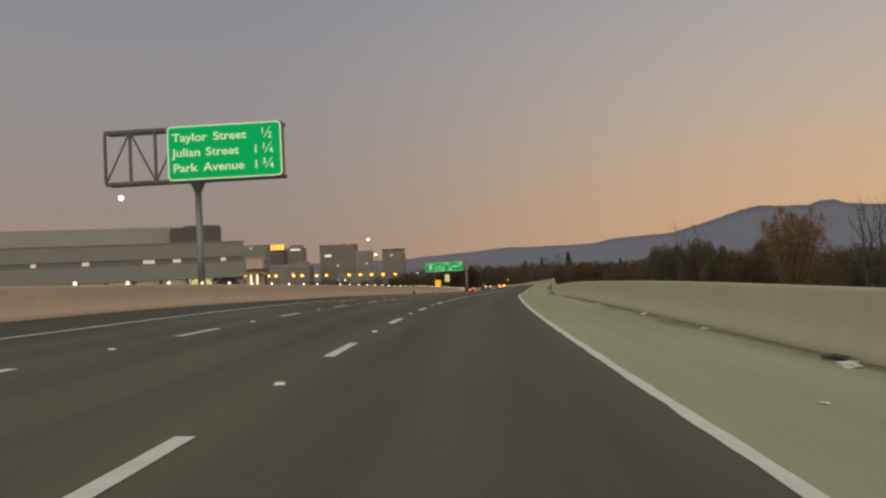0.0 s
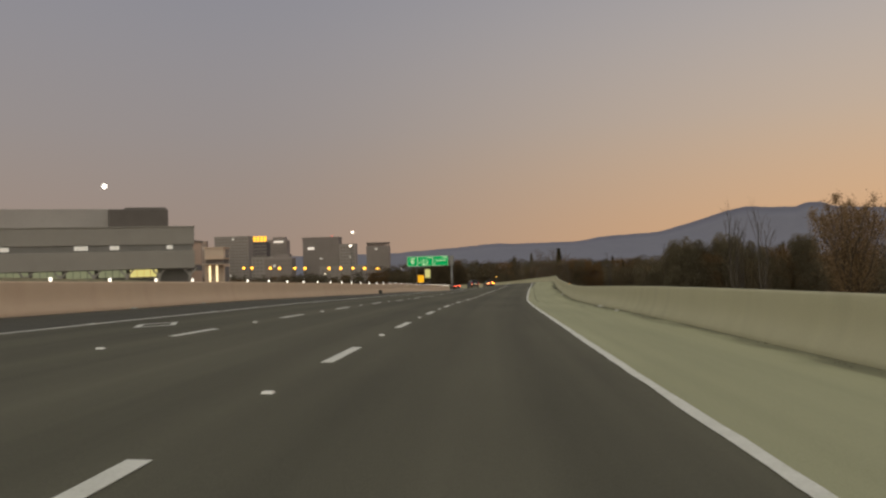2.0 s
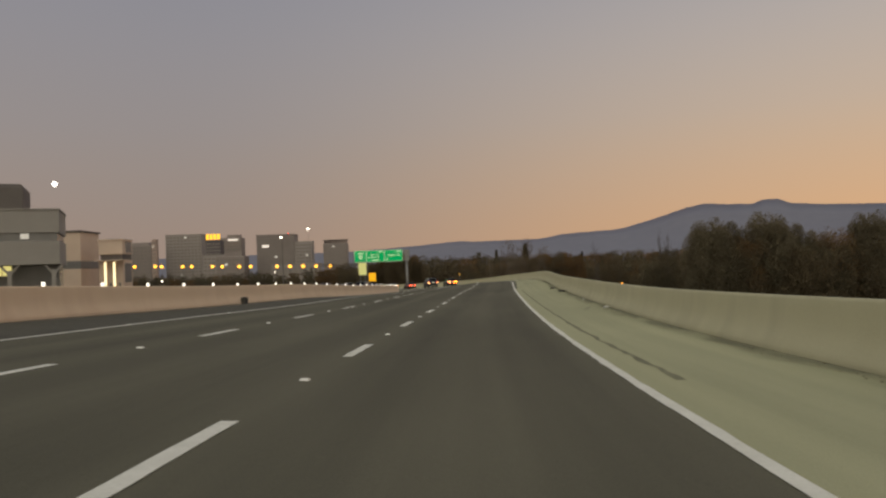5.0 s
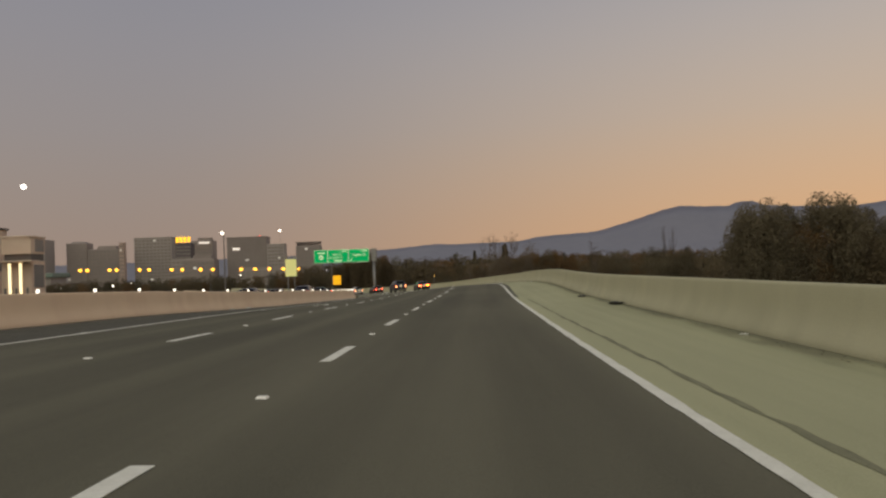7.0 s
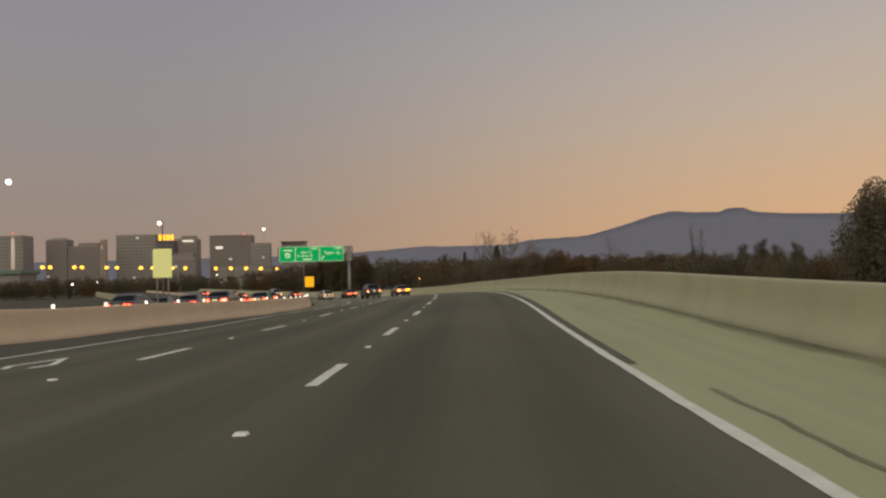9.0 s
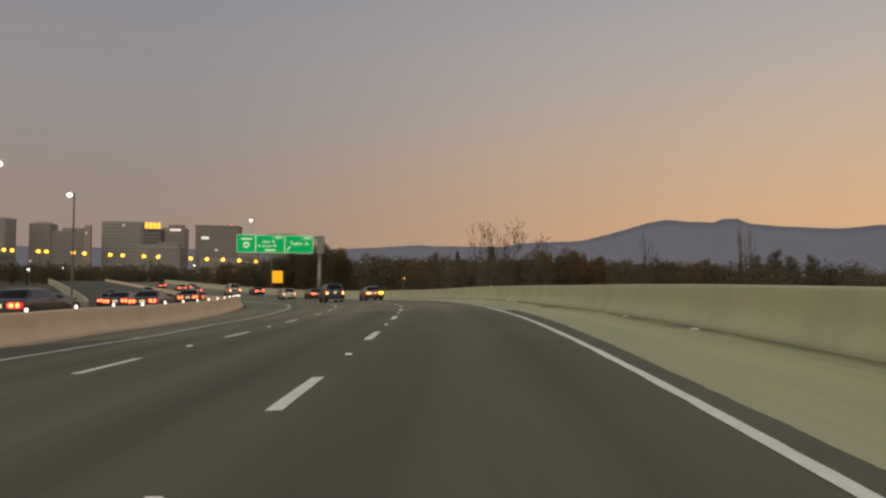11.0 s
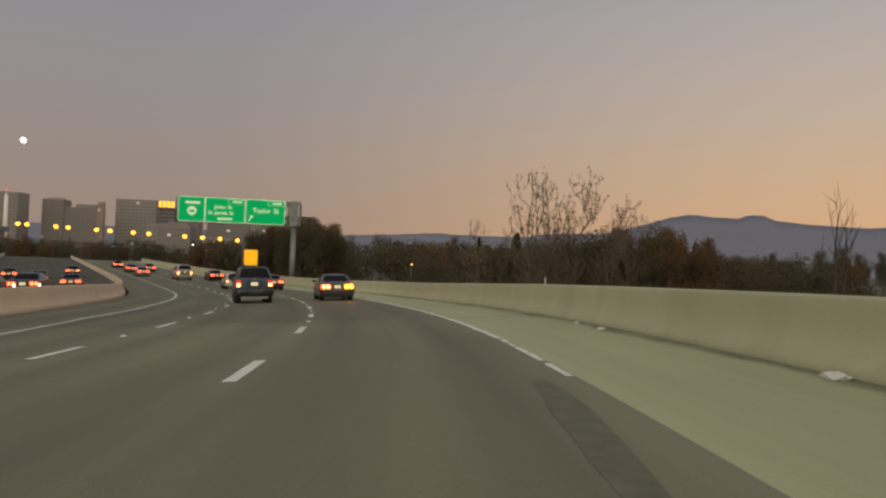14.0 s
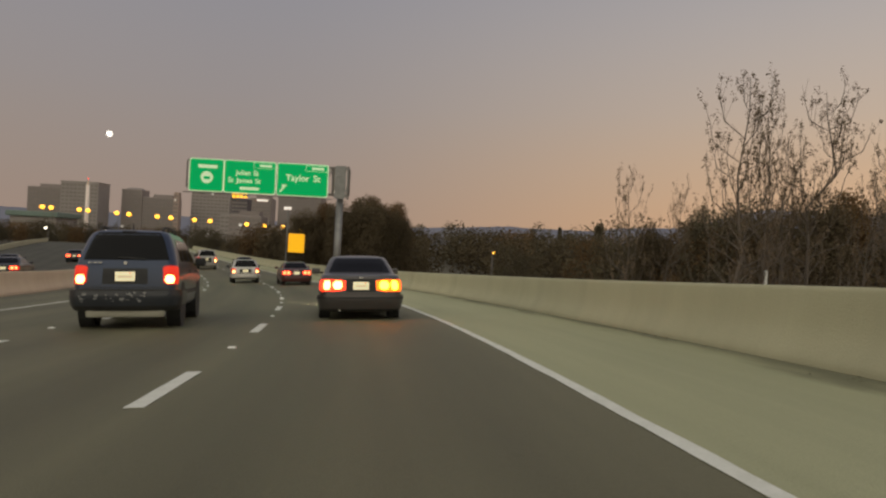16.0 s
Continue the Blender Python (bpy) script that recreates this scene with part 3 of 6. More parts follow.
def shield(parent, x, z, r):
    bm = bmesh.new()
    bmesh.ops.create_circle(bm, cap_ends=True, segments=20, radius=r)
    for v in bm.verts:
        v.co = Vector((v.co.x * (1.0 if v.co.y > 0 else 0.9 + 0.1 * (1 + v.co.y / r)), 0, v.co.y))
    part("route_shield", bm, M_SIGNWHITE, parent, "white route shield with an unreadable number", m=Matrix.Translation((x, -0.016, z)))
    part("number_bar", cube((r * 1.0, 0.004, r * 0.5)), M_SIGNGREEN, parent, m=Matrix.Translation((x, -0.020, z - 0.05)))


def bar(parent, x, z, w, h):
    part("text_bar", cube((w, 0.006, h), (0, 0, 0), 0.002), M_SIGNWHITE, parent, m=Matrix.Translation((x, -0.016, z)))


def exit_tab(panel, x, z):
    tab = part("exit_tab", rounded_plate(2.0, 0.55, 0.04, 0.08), M_SIGNWHITE, panel, m=Matrix.Translation((x, -0.012, z)))
    part("tab_face", rounded_plate(1.9, 0.46, 0.006, 0.06), M_SIGNGREEN, tab, m=Matrix.Translation((0, -0.007, 0)))
    bar(tab, 0.1, 0, 1.1, 0.22)


def build_gantry():
    m = pose(-0.3, 256.0, 0, 0, 0, 1.5)
    g = thing("sign_gantry", m, "cantilever gantry with three green exit signs on a grey post", "road sign")
    zt, zb = 5.08, 2.12
    truss(g, -7.0, 7.5, zb + 0.35, zt - 0.2, 0.45, 1.35, 1.5, M_DARKSTEEL)
    part("post", rod((6.75, 0.9, -7.6), (6.75, 0.9, 2.4), 0.36, 0.30, 18), M_GALV, g, "tall round grey steel post", smooth=True)
    part("end_frame", cube((0.12, 1.1, zt - zb), (7.4, 0.9, (zt + zb) / 2), 0.02), M_GALV, g)
    part("end_plate", cube((1.0, 0.1, zt - zb), (6.75, 0.36, (zt + zb) / 2), 0.02), M_GALV, g)
    part("walkway", cube((13.2, 0.5, 0.06), (-0.4, -0.35, zb - 0.14), 0.01), M_DARKSTEEL, g)
    for x in (-5.2, -1.4, 3.4):
        lamp = part("sign_lamp", cube((0.5, 0.28, 0.16), (0, 0, 0), 0.03), M_DARKSTEEL, g, m=Matrix.Translation((x, -0.7, zb - 0.2)))
        part("arm", rod((0, 0.05, 0), (0, 0.9, 0.15), 0.025, n=6), M_DARKSTEEL, lamp)
    h = zt - zb
    zc = (zt + zb) / 2
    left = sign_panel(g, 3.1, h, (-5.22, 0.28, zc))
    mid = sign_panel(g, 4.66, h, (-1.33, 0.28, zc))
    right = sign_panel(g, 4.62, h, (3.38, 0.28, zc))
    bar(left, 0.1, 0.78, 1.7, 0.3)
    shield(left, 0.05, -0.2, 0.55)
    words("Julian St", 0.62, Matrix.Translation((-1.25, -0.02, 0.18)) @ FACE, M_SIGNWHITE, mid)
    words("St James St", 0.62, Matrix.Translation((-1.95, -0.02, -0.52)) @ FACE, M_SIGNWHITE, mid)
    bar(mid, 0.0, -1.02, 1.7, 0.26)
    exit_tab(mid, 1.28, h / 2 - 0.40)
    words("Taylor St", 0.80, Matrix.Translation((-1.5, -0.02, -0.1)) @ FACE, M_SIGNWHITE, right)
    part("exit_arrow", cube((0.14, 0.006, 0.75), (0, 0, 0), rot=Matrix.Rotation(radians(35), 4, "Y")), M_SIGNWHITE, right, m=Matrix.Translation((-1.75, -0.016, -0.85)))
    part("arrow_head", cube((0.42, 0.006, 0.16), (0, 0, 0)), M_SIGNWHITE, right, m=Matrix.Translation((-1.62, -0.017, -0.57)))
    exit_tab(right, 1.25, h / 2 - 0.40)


def build_small_signs():
    y = thing("yellow_sign", pose(-0.2, 140.2, -1.6, 0, 0, -4), "pale yellow rectangular warning board on two thin posts", "road sign")
    part("board", rounded_plate(0.86, 1.33, 0.03, 0.06), M_PALEYELLOW, y, m=Matrix.Translation((0.15, 0, 1.98)))
    for x in (-0.1, 0.4):
        part("post", cube((0.06, 0.05, 2.9), (x, 0.06, 1.45), 0.008), M_GALV, y)
    part("crosspiece", cube((0.7, 0.03, 0.08), (0.15, 0.04, 2.2)), M_GALV, y)
    for x in (-0.12, 0.18, 0.42):
        part("bracket", cube((0.07, 0.04, 0.36), (x, 0.05, 2.75), 0.01), M_DARKSTEEL, y)
    o = thing("exit_board", pose(-3.65, 289.6, -6.3, 0, 0, 6), "plain orange-yellow board on a slim dark pole", "road sign")
    part("board", rounded_plate(2.1, 2.5, 0.05, 0.12), M_ORANGE, o, m=Matrix.Translation((0, 0, 4.1)))
    part("edge", rounded_plate(2.2, 2.6, 0.04, 0.14), M_DARKSTEEL, o, m=Matrix.Translation((0, 0.052, 4.1)))
    part("pole", rod((-1.3, 0.2, 0), (-1.3, 0.2, 8.6), 0.11, 0.08, 10), M_GALV, o)
    part("arm", rod((-1.3, 0.2, 4.6), (0.6, 0.2, 4.6), 0.05, n=6), M_GALV, o)


# both boards are made to glow for brightness; neither holds a lamp
M_PALEYELLOW = glowing("pale_yellow_glow_board", (0.9, 0.85, 0.38), 0.34, (0.7, 0.68, 0.2))
M_ORANGE = glowing("amber_glow_board", (1.0, 0.47, 0.0), 0.7, (0.8, 0.42, 0.02))
build_distance_sign()
build_gantry()
build_small_signs()

# ---- buildings ----
M_OFFICE = surface("office_wall_panels", (0.33, 0.31, 0.283), (0.39, 0.365, 0.336), 0.3, 0.8, fine=8)
# haze and sky reflection on the rear storey are put into this pale colour
M_HAZEGLASS = surface("haze_pale_storey", (0.40, 0.37, 0.355), (0.46, 0.43, 0.41), 0.2, 0.8, fine=3)
M_OFFICE_DARK = surface("dark_cladding_and_shade", (0.13, 0.115, 0.105), (0.17, 0.15, 0.14), 0.4, 0.7, fine=6)
# glass colour lightened for haze; the lobby's painted shadow band shares it
M_BAND = surface("dark_glass_and_shade", (0.19, 0.185, 0.18), (0.25, 0.24, 0.23), 0.5, 0.25, fine=5)
# cream raised and warmed to hold the floodlight on the lobby walls
M_CREAM = surface("floodlit_cream", (0.70, 0.54, 0.42), (0.79, 0.63, 0.50), 0.4, 0.8, fine=8)
M_LITWIN = glowing("lit_window", (1.0, 0.90, 0.74), 0.38)
M_LITDIM = glowing("dim_lit_glazing", (0.92, 0.95, 0.55), 0.20, (0.3, 0.3, 0.2))
M_LITGROUND = glowing("lit_ground_floor", (1.0, 0.84, 0.26), 0.7)
M_LITCOL = glowing("uplit_wall_strip", (1.0, 0.78, 0.42), 1.6, (0.8, 0.75, 0.65))
# tower walls and glass carry the city's haze in their lightened colours
M_TOWERS = [surface("tower_" + n, lo, hi, 0.05, 0.75, fine=0.6, vary=0.08) for n, lo, hi in (
    ("grey", (0.34, 0.305, 0.285), (0.40, 0.36, 0.335)), ("brown", (0.275, 0.235, 0.22), (0.33, 0.285, 0.265)), ("dark", (0.12, 0.105, 0.115), (0.16, 0.14, 0.145)), ("pink", (0.42, 0.31, 0.26), (0.5, 0.38, 0.32)))]
M_GLASSDARK = surface("tower_glass", (0.235, 0.205, 0.195), (0.30, 0.262, 0.245), 0.2, 0.35, fine=1.0)
M_AMBERSIGN = glowing("amber_roof_sign", (1.0, 0.48, 0.01), 1.5, (0.8, 0.5, 0.1))
M_WHITESIGN = glowing("pale_lit_sign", (1.0, 0.86, 0.72), 0.8)
# the spire's surface emits in place of floodlights shining on it
M_SPIRE = glowing("floodlit_spire", (1.0, 0.78, 0.62), 0.22, (0.6, 0.52, 0.45))
M_BEACON = glowing("red_warning_light", (1.0, 0.08, 0.05), 1.5, (0.5, 0.05, 0.05))
M_STREET = glowing("sodium_lamp", (1.0, 0.44, 0.02), 3.6, (0.9, 0.6, 0.3))
M_COOL = glowing("white_lamp", (1.0, 0.88, 0.70), 3.5, (0.9, 0.9, 0.9))


def build_office():
    ob = thing("office_building", pose(-46.0, 173.4, GROUND_Z, 0, 0, 19), "long grey office block with dark roof plant room", "building")
    z = -GROUND_Z
    W, D = 84.0, 13.0
    part("upper_wall", cube((W, D, 3.4), (-W / 2, D / 2, z + 9.15), 0.06), M_OFFICE, ob)
    part("window_band", cube((W - 0.6, D - 0.6, 1.3), (-W / 2, D / 2, z + 6.85)), M_BAND, ob, "recessed band of dark windows")
    part("lower_wall", cube((W, D, 3.45), (-W / 2, D / 2, z + 4.5), 0.06), M_OFFICE, ob)
    part("parapet", cube((W + 0.3, D + 0.3, 0.22), (-W / 2, D / 2, z + 10.9), 0.04), M_OFFICE, ob)
    part("rear_storey", cube((72, 6, 4.3), (-51.8, D - 3.2, z + 12.8), 0.06), M_HAZEGLASS, ob, "hazy pale set-back storey")
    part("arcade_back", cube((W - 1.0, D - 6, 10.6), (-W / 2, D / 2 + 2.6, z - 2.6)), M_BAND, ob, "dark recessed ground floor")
    part("base", cube((W, D, 6.6), (-W / 2, D / 2, 3.3)), M_OFFICE, ob)
    for i in range(15):
        x = -0.9 - 5.75 * i
        c = part("column", cube((0.55, 0.6, 3.6), (x, 0.6, z + 0.2), 0.05), M_OFFICE, ob)
        for s in (1, -1):
            part("brace", cube((0.3, 0.5, 2.0), (x + s * 0.62, 0.6, z + 2.05), 0.03, Matrix.Rotation(s * 0.66, 4, "Y")), M_OFFICE, c, "slanted arm of the forked column")
        if i:
            bay = x - 2.87
            pane = part("lit_bay", cube((5.0, 0.1, 1.45), (bay, 5.52, z + 2.02)), M_LITGROUND if i in (1, 9) else M_LITDIM, ob, "warm lit glazing of the ground floor")
            for q in (-1.25, 0, 1.25):
                part("mullion", cube((0.09, 0.06, 1.45), (bay + q, 5.44, z + 2.02)), M_BAND, pane)
    for k, (x, w) in enumerate(((-4.6, 1.1), (-14.5, 1.7), (-20.3, 2.4), (-33, 1.4), (-43, 1.0), (-55, 1.6))):
        part("window", cube((w, 0.06, 0.8), (x, 0.24, z + 6.95)), M_LITWIN, ob, "lit office window")
    part("plant_room", cube((10.9, 9.0, 3.55), (-10.2, 6.0, z + 12.7), 0.25), M_OFFICE_DARK, ob, "dark boxy roof plant room")
    part("plant_cap", cube((7.6, 8.0, 0.5), (-8.9, 6.0, z + 14.6), 0.15), M_OFFICE_DARK, ob)


def build_lobby():
    ob = thing("lobby_building", pose(-52.8, 219.0, GROUND_Z), "cream stone entrance block with uplit pilasters and a canopy", "building")
    z = -GROUND_Z
    part("attic", cube((4.9, 5.6, 2.9), (-2.45, 2.8, z + 6.75), 0.08), M_CREAM, ob)
    part("cornice", cube((5.3, 6.0, 0.3), (-2.45, 2.8, z + 8.3), 0.06), M_CREAM, ob)
    # shade under the attic is put into this block's dark colour
    part("recess", cube((4.5, 5.0, 1.2), (-2.45, 3.0, z + 4.7)), M_OFFICE_DARK, ob, "dark-coloured recess for the shade under the attic")
    part("wall", cube((4.9, 5.6, 12.2), (-2.45, 2.8, z - 2.0), 0.05), M_CREAM, ob)
    part("canopy", cube((6.0, 3.0, 0.25), (-1.9, -0.9, z + 4.0), 0.05), M_CREAM, ob, "thin flat entrance canopy")
    part("side_window", cube((0.08, 3.4, 2.2), (0.02, 3.4, z + 6.8)), M_BAND, ob, "dark window in the attic's end")
    part("side_door", cube((0.08, 4.0, 4.0), (0.02, 3.0, z + 1.4)), M_BAND, ob, "dark glazed entrance")
    for x in (-3.5, -1.7):
        p = part("pilaster", cube((0.55, 0.3, 6.4), (x, -0.12, z + 0.6), 0.04), M_CREAM, ob)
        # light thrown up the pilaster is added as a glowing strip
        part("uplight", cube((0.46, 0.05, 5.4), (x, -0.30, z + 1.0), 0.01), M_LITCOL, p, "glowing strip for the light thrown up the pilaster")
    for i in range(5):
        part("slot_window", cube((0.35, 0.06, 1.6), (-4.4 + 0.92 * i, -0.02, z - 1.4)), M_BAND, ob)
    wing = part("wing", cube((9.0, 10, 16.7), (-13.4, 6, z + 1.95), 0.06), M_CREAM, ob, "taller plain cream wing")
    part("wing_cap", cube((9.6, 10.6, 0.35), (-13.4, 6, z + 10.4), 0.05), M_OFFICE_DARK, wing)
    # a shadow across the wing, built as a dark-coloured band
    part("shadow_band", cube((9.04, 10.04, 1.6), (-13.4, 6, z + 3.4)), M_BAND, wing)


def tower(x0, x1, y, top, depth, mat, storeys, bays, label, lit=0.05, crown="", seed=0):
    """A downtown block with recessed window strips; a few windows lit."""
    rnd = random.Random(seed)
    w, h = x1 - x0, top - GROUND_Z
    ob = thing("tower_block", pose((x0 + x1) / 2, y + depth / 2, GROUND_Z, 0, 0, 0), label, "building", "downtown blocks")
    part("wall", cube((w, depth, h), (0, 0, h / 2), min(1.2, w * 0.03)), mat, ob)
    if crown == "round":
        part("crown", rod((0, 0, h), (0, 0, h + 2.5), w * 0.46, w * 0.34, 20), mat, ob)
    elif crown == "fins":
        for i in range(9):
            part("fin", cube((0.9, depth * 0.9, 4.5), (-w / 2 + w * (i + 0.5) / 9, 0, h + 1.5)), mat, ob)
        part("cap", cube((w * 1.02, depth, 0.9), (0, 0, h + 4.0)), mat, ob)
    elif crown == "step":
        part("penthouse", cube((w * 0.6, depth * 0.6, 5.0), (w * 0.08, 0, h + 2.5), 0.3), mat, ob)
    else:
        part("parapet", cube((w * 1.015, depth * 1.015, 1.2), (0, 0, h + 0.3)), mat, ob)
    fh, bw = (h - 8) / storeys, (w - 2) / bays
    me = {}
    for key, ma in (("d", M_GLASSDARK), ("l", M_LITWIN)):
        bm = cube((bw * 0.72, 0.5, fh * 0.5))
        me[key] = mesh_of("window", bm)
        me[key].materials.append(ma)
    for i in range(storeys):
        for j in range(bays):
            o = new("window", me["l" if rnd.random() < lit * 0.22 else "d"])
            o.parent = ob
            o.matrix_basis = Matrix.Translation((-w / 2 + 1 + bw * (j + 0.5), -depth / 2, 6 + fh * (i + 0.5)))
    return ob


def build_downtown():
    g, b, d, p = M_TOWERS
    tower(-640, -585, 1380, 62, 40, b, 10, 8, "brown mid-rise block in the city skyline", 0.03, "step", 1)
    tower(-572, -514, 1348, 70, 40, g, 12, 9, "broad grey tower block with a pale spire beside it", 0.04, "", 2)
    tower(-500, -467, 1398, 66, 30, b, 12, 6, "grey rounded tower with a dark crown", 0.08, "round", 3)
    tower(-467, -416, 1400, 55, 34, b, 9, 8, "plain brownish mid-rise block", 0.03, "step", 4)
    tower(-399, -391, 1348, 61, 10, p, 10, 2, "slim pinkish lit slab", 0.1, "", 5)
    tower(-406, -342, 1448, 73, 40, g, 13, 10, "wide grey office tower with a flat top", 0.05, "", 6)
    f = tower(-311, -286, 1348, 56, 24, d, 10, 5, "dark tower carrying an amber roof sign", 0.05, "", 7)
    for i in range(4):
        part("sign_segment", cube((4.6, 0.8, 9.0), (-9.2 + 6.1 * i, -12.6, 71.0), 0.5), M_AMBERSIGN, f, "glowing amber sign segment")
    part("sign_frame", cube((26, 1.0, 1.0), (0, -12.0, 65.2)), d, f)
    gg = tower(-303, -266, 1418, 64, 34, b, 12, 7, "mid-rise block with a pale lit sign", 0.04, "step", 8)
    part("lit_sign", cube((18, 0.8, 3.2), (4, -17.6, 68.0), 0.3), M_WHITESIGN, gg)
    hh = tower(-174, -125, 1048, 48, 34, b, 12, 9, "broad dark brown office block with a small lit sign", 0.04, "", 9)
    part("lit_sign", cube((8.5, 0.6, 3.2), (-13, -17.4, 42.0), 0.3), M_WHITESIGN, hh)
    part("beacon", rod((14, 0, 56), (14, 0, 59), 0.9, 0.9, 8), M_BEACON, hh, "small red warning light")
    tower(-125, -103, 1048, 38, 24, g, 9, 5, "lower grey block beside the dark offices", 0.04, "", 10)
    tower(-83.5, -54.5, 988, 33, 26, b, 9, 6, "hotel block with a finned open crown", 0.05, "fins", 11)
    tower(-260, -215, 1120, 26, 30, g, 5, 8, "low grey concrete commercial block", 0.06, "", 12)
    tower(-215, -180, 1000, 22, 30, b, 4, 7, "low brownish commercial block", 0.08, "step", 13)
    tower(-100, -60, 700, 6, 24, g, 3, 9, "low warehouse with a strip of lit windows", 0.35, "", 14)
    s = thing("spire", pose(-507, 1298, GROUND_Z), "slender pale lit spire tapering to a point", "spire")
    part("shaft", rod((0, 0, 0), (0, 0, 71), 2.9, 2.3, 12), M_SPIRE, s, smooth=True)
    part("tip", rod((0, 0, 71), (0, 0, 79), 2.3, 0.4, 12), M_CREAM, s)
    part("beacon", rod((0, 0, 79), (0, 0, 81.5), 0.8, 0.8, 8), M_BEACON, s, "small red warning light")
    gr = thing("low_green_building", pose(-252, 698, GROUND_Z), "low building with a pale green roof", "building")
    part("wall", cube((30, 30, 13), (0, 0, 6.5), 0.1), M_TOWERS[0], gr)
    part("roof", cube((34, 34, 3.5), (0, 0, 14.6), 0.6), M_GREENROOF, gr)


M_GREENROOF = surface("copper_green_roof", (0.16, 0.22, 0.19), (0.22, 0.29, 0.25), 0.2, 0.6, fine=3)


def street_lamp(x, y, top, mat, label, r=0.9):
    ob = thing("street_lamp", pose(x, y, GROUND_Z), label, "street lamp", "street lamps before the city")
    h = top - GROUND_Z
    part("pole", rod((0, 0.5, 0), (0, 0.5, h + 0.3), 0.16, 0.09, 8), M_DARKSTEEL, ob)
    part("arm", rod((0, 0.5, h + 0.3), (0, -0.9, h + 0.35), 0.06, n=6), M_DARKSTEEL, ob)
    bm = bmesh.new()
    bmesh.ops.create_uvsphere(bm, u_segments=12, v_segments=8, radius=r)
    for v in bm.verts:
        v.co.z *= 0.85
    part("lamp", bm, mat, ob, "glowing lamp head", smooth=True, m=Matrix.Translation((0, -1.0, h)))
    return ob


def build_lamps():
    for x, z in ((-145.5, 6.3), (-142, 6.2), (-130.7, 5.9), (-127.2, 5.8), (-115.6, 5.4), (-110.7, 5.2), (-99.3, 4.8), (-93.8, 4.6), (-84.4, 4.3), (-78.1, 4.1), (-63.4, 3.6), (-56.1, 3.4), (-48.8, 3.2), (-41.5, 2.9), (-33.6, 2.7)):
        street_lamp(x, 494, z, M_STREET, "street lamp with a glowing amber sodium head")
    for x, y, z in ((-92.9, 918, 47.5), (-20.3, 220.2, 7.7), (-19.1, 494, 2.2), (-105, 420, -2.0), (-122, 500, -1.5), (-75, 560, 0.5), (-150, 480, -2.5)):
        street_lamp(x, y, z, M_COOL, "tall lamp with a cool white glowing head", 0.3 if y < 300 else 0.4 if y < 600 else 1.5)


def build_roadside_lamps():
    for x, y, z in ((21.9, 277.7, -2.1),):
        street_lamp(x, y, z, M_STREET, "small dim lamp among the trees", 0.12)


build_roadside_lamps()
build_office()
build_lobby()
build_downtown()
build_lamps()

# ---- trees and bushes beyond the barrier ----
def foliage(name, low, high, through_light=0.0):
    m, n, l, b = node_mat(name)
    geo = n.new("ShaderNodeNewGeometry")
    ramp = n.new("ShaderNodeValToRGB")
    ramp.color_ramp.elements[0].color, ramp.color_ramp.elements[1].color = (*low, 1), (*high, 1)
    l.new(geo.outputs["Random Per Island"], ramp.inputs["Fac"])
    oi = n.new("ShaderNodeObjectInfo")
    mr = n.new("ShaderNodeMapRange")
    mr.inputs["To Min"].default_value, mr.inputs["To Max"].default_value = 0.75, 1.25
    l.new(oi.outputs["Random"], mr.inputs["Value"])
    hs = n.new("ShaderNodeHueSaturation")
    l.new(mr.outputs[0], hs.inputs["Value"])
    l.new(ramp.outputs["Color"], hs.inputs["Color"])
    l.new(hs.outputs["Color"], b.inputs["Base Color"])
    b.inputs["Roughness"].default_value = 0.9
    b.inputs["Specular IOR Level"].default_value = 0.08
    # thin leaves let part of the sky's light through
    if through_light:
        tr, mix = n.new("ShaderNodeBsdfTranslucent"), n.new("ShaderNodeMixShader")
        l.new(hs.outputs["Color"], tr.inputs["Color"])
        mix.inputs["Fac"].default_value = through_light
        l.new(b.outputs["BSDF"], mix.inputs[1])
        l.new(tr.outputs["BSDF"], mix.inputs[2])
        l.new(mix.outputs["Shader"], n["Material Output"].inputs["Surface"])
    return m


M_BARK = surface("grey_brown_bark", (0.06, 0.05, 0.04), (0.12, 0.10, 0.08), 3.0, 0.95, bump=0.5, fine=25)
M_OLIVE = foliage("dark_olive_leaves", (0.085, 0.073, 0.047), (0.135, 0.113, 0.072))
M_FAROLIVE = foliage("dull_olive_leaves", (0.085, 0.074, 0.050), (0.135, 0.115, 0.077))
M_BROWN = foliage("dry_brown_leaves", (0.135, 0.084, 0.043), (0.20, 0.127, 0.064))
M_TUFT = foliage("pale_dry_leaf_tufts", (0.16, 0.118, 0.08), (0.25, 0.185, 0.125))
M_TWIG = surface("pale_grey_twigs", (0.13, 0.105, 0.085), (0.20, 0.165, 0.135), 3.0, 0.95, bump=0.4, fine=25)
M_MIXED = foliage("dull_autumn_leaves", (0.105, 0.083, 0.052), (0.16, 0.126, 0.078))
# these olive leaves, and the russet ones, are lifted in colour for haze
M_MASS = foliage("haze_lifted_olive_leaves", (0.185, 0.158, 0.106), (0.225, 0.192, 0.129), 0.35)
M_DULL = foliage("dull_brown_green_leaves", (0.145, 0.115, 0.073), (0.185, 0.147, 0.094), 0.35)
M_RUSSET = foliage("russet_autumn_leaves", (0.28, 0.192, 0.11), (0.36, 0.25, 0.145), 0.35)


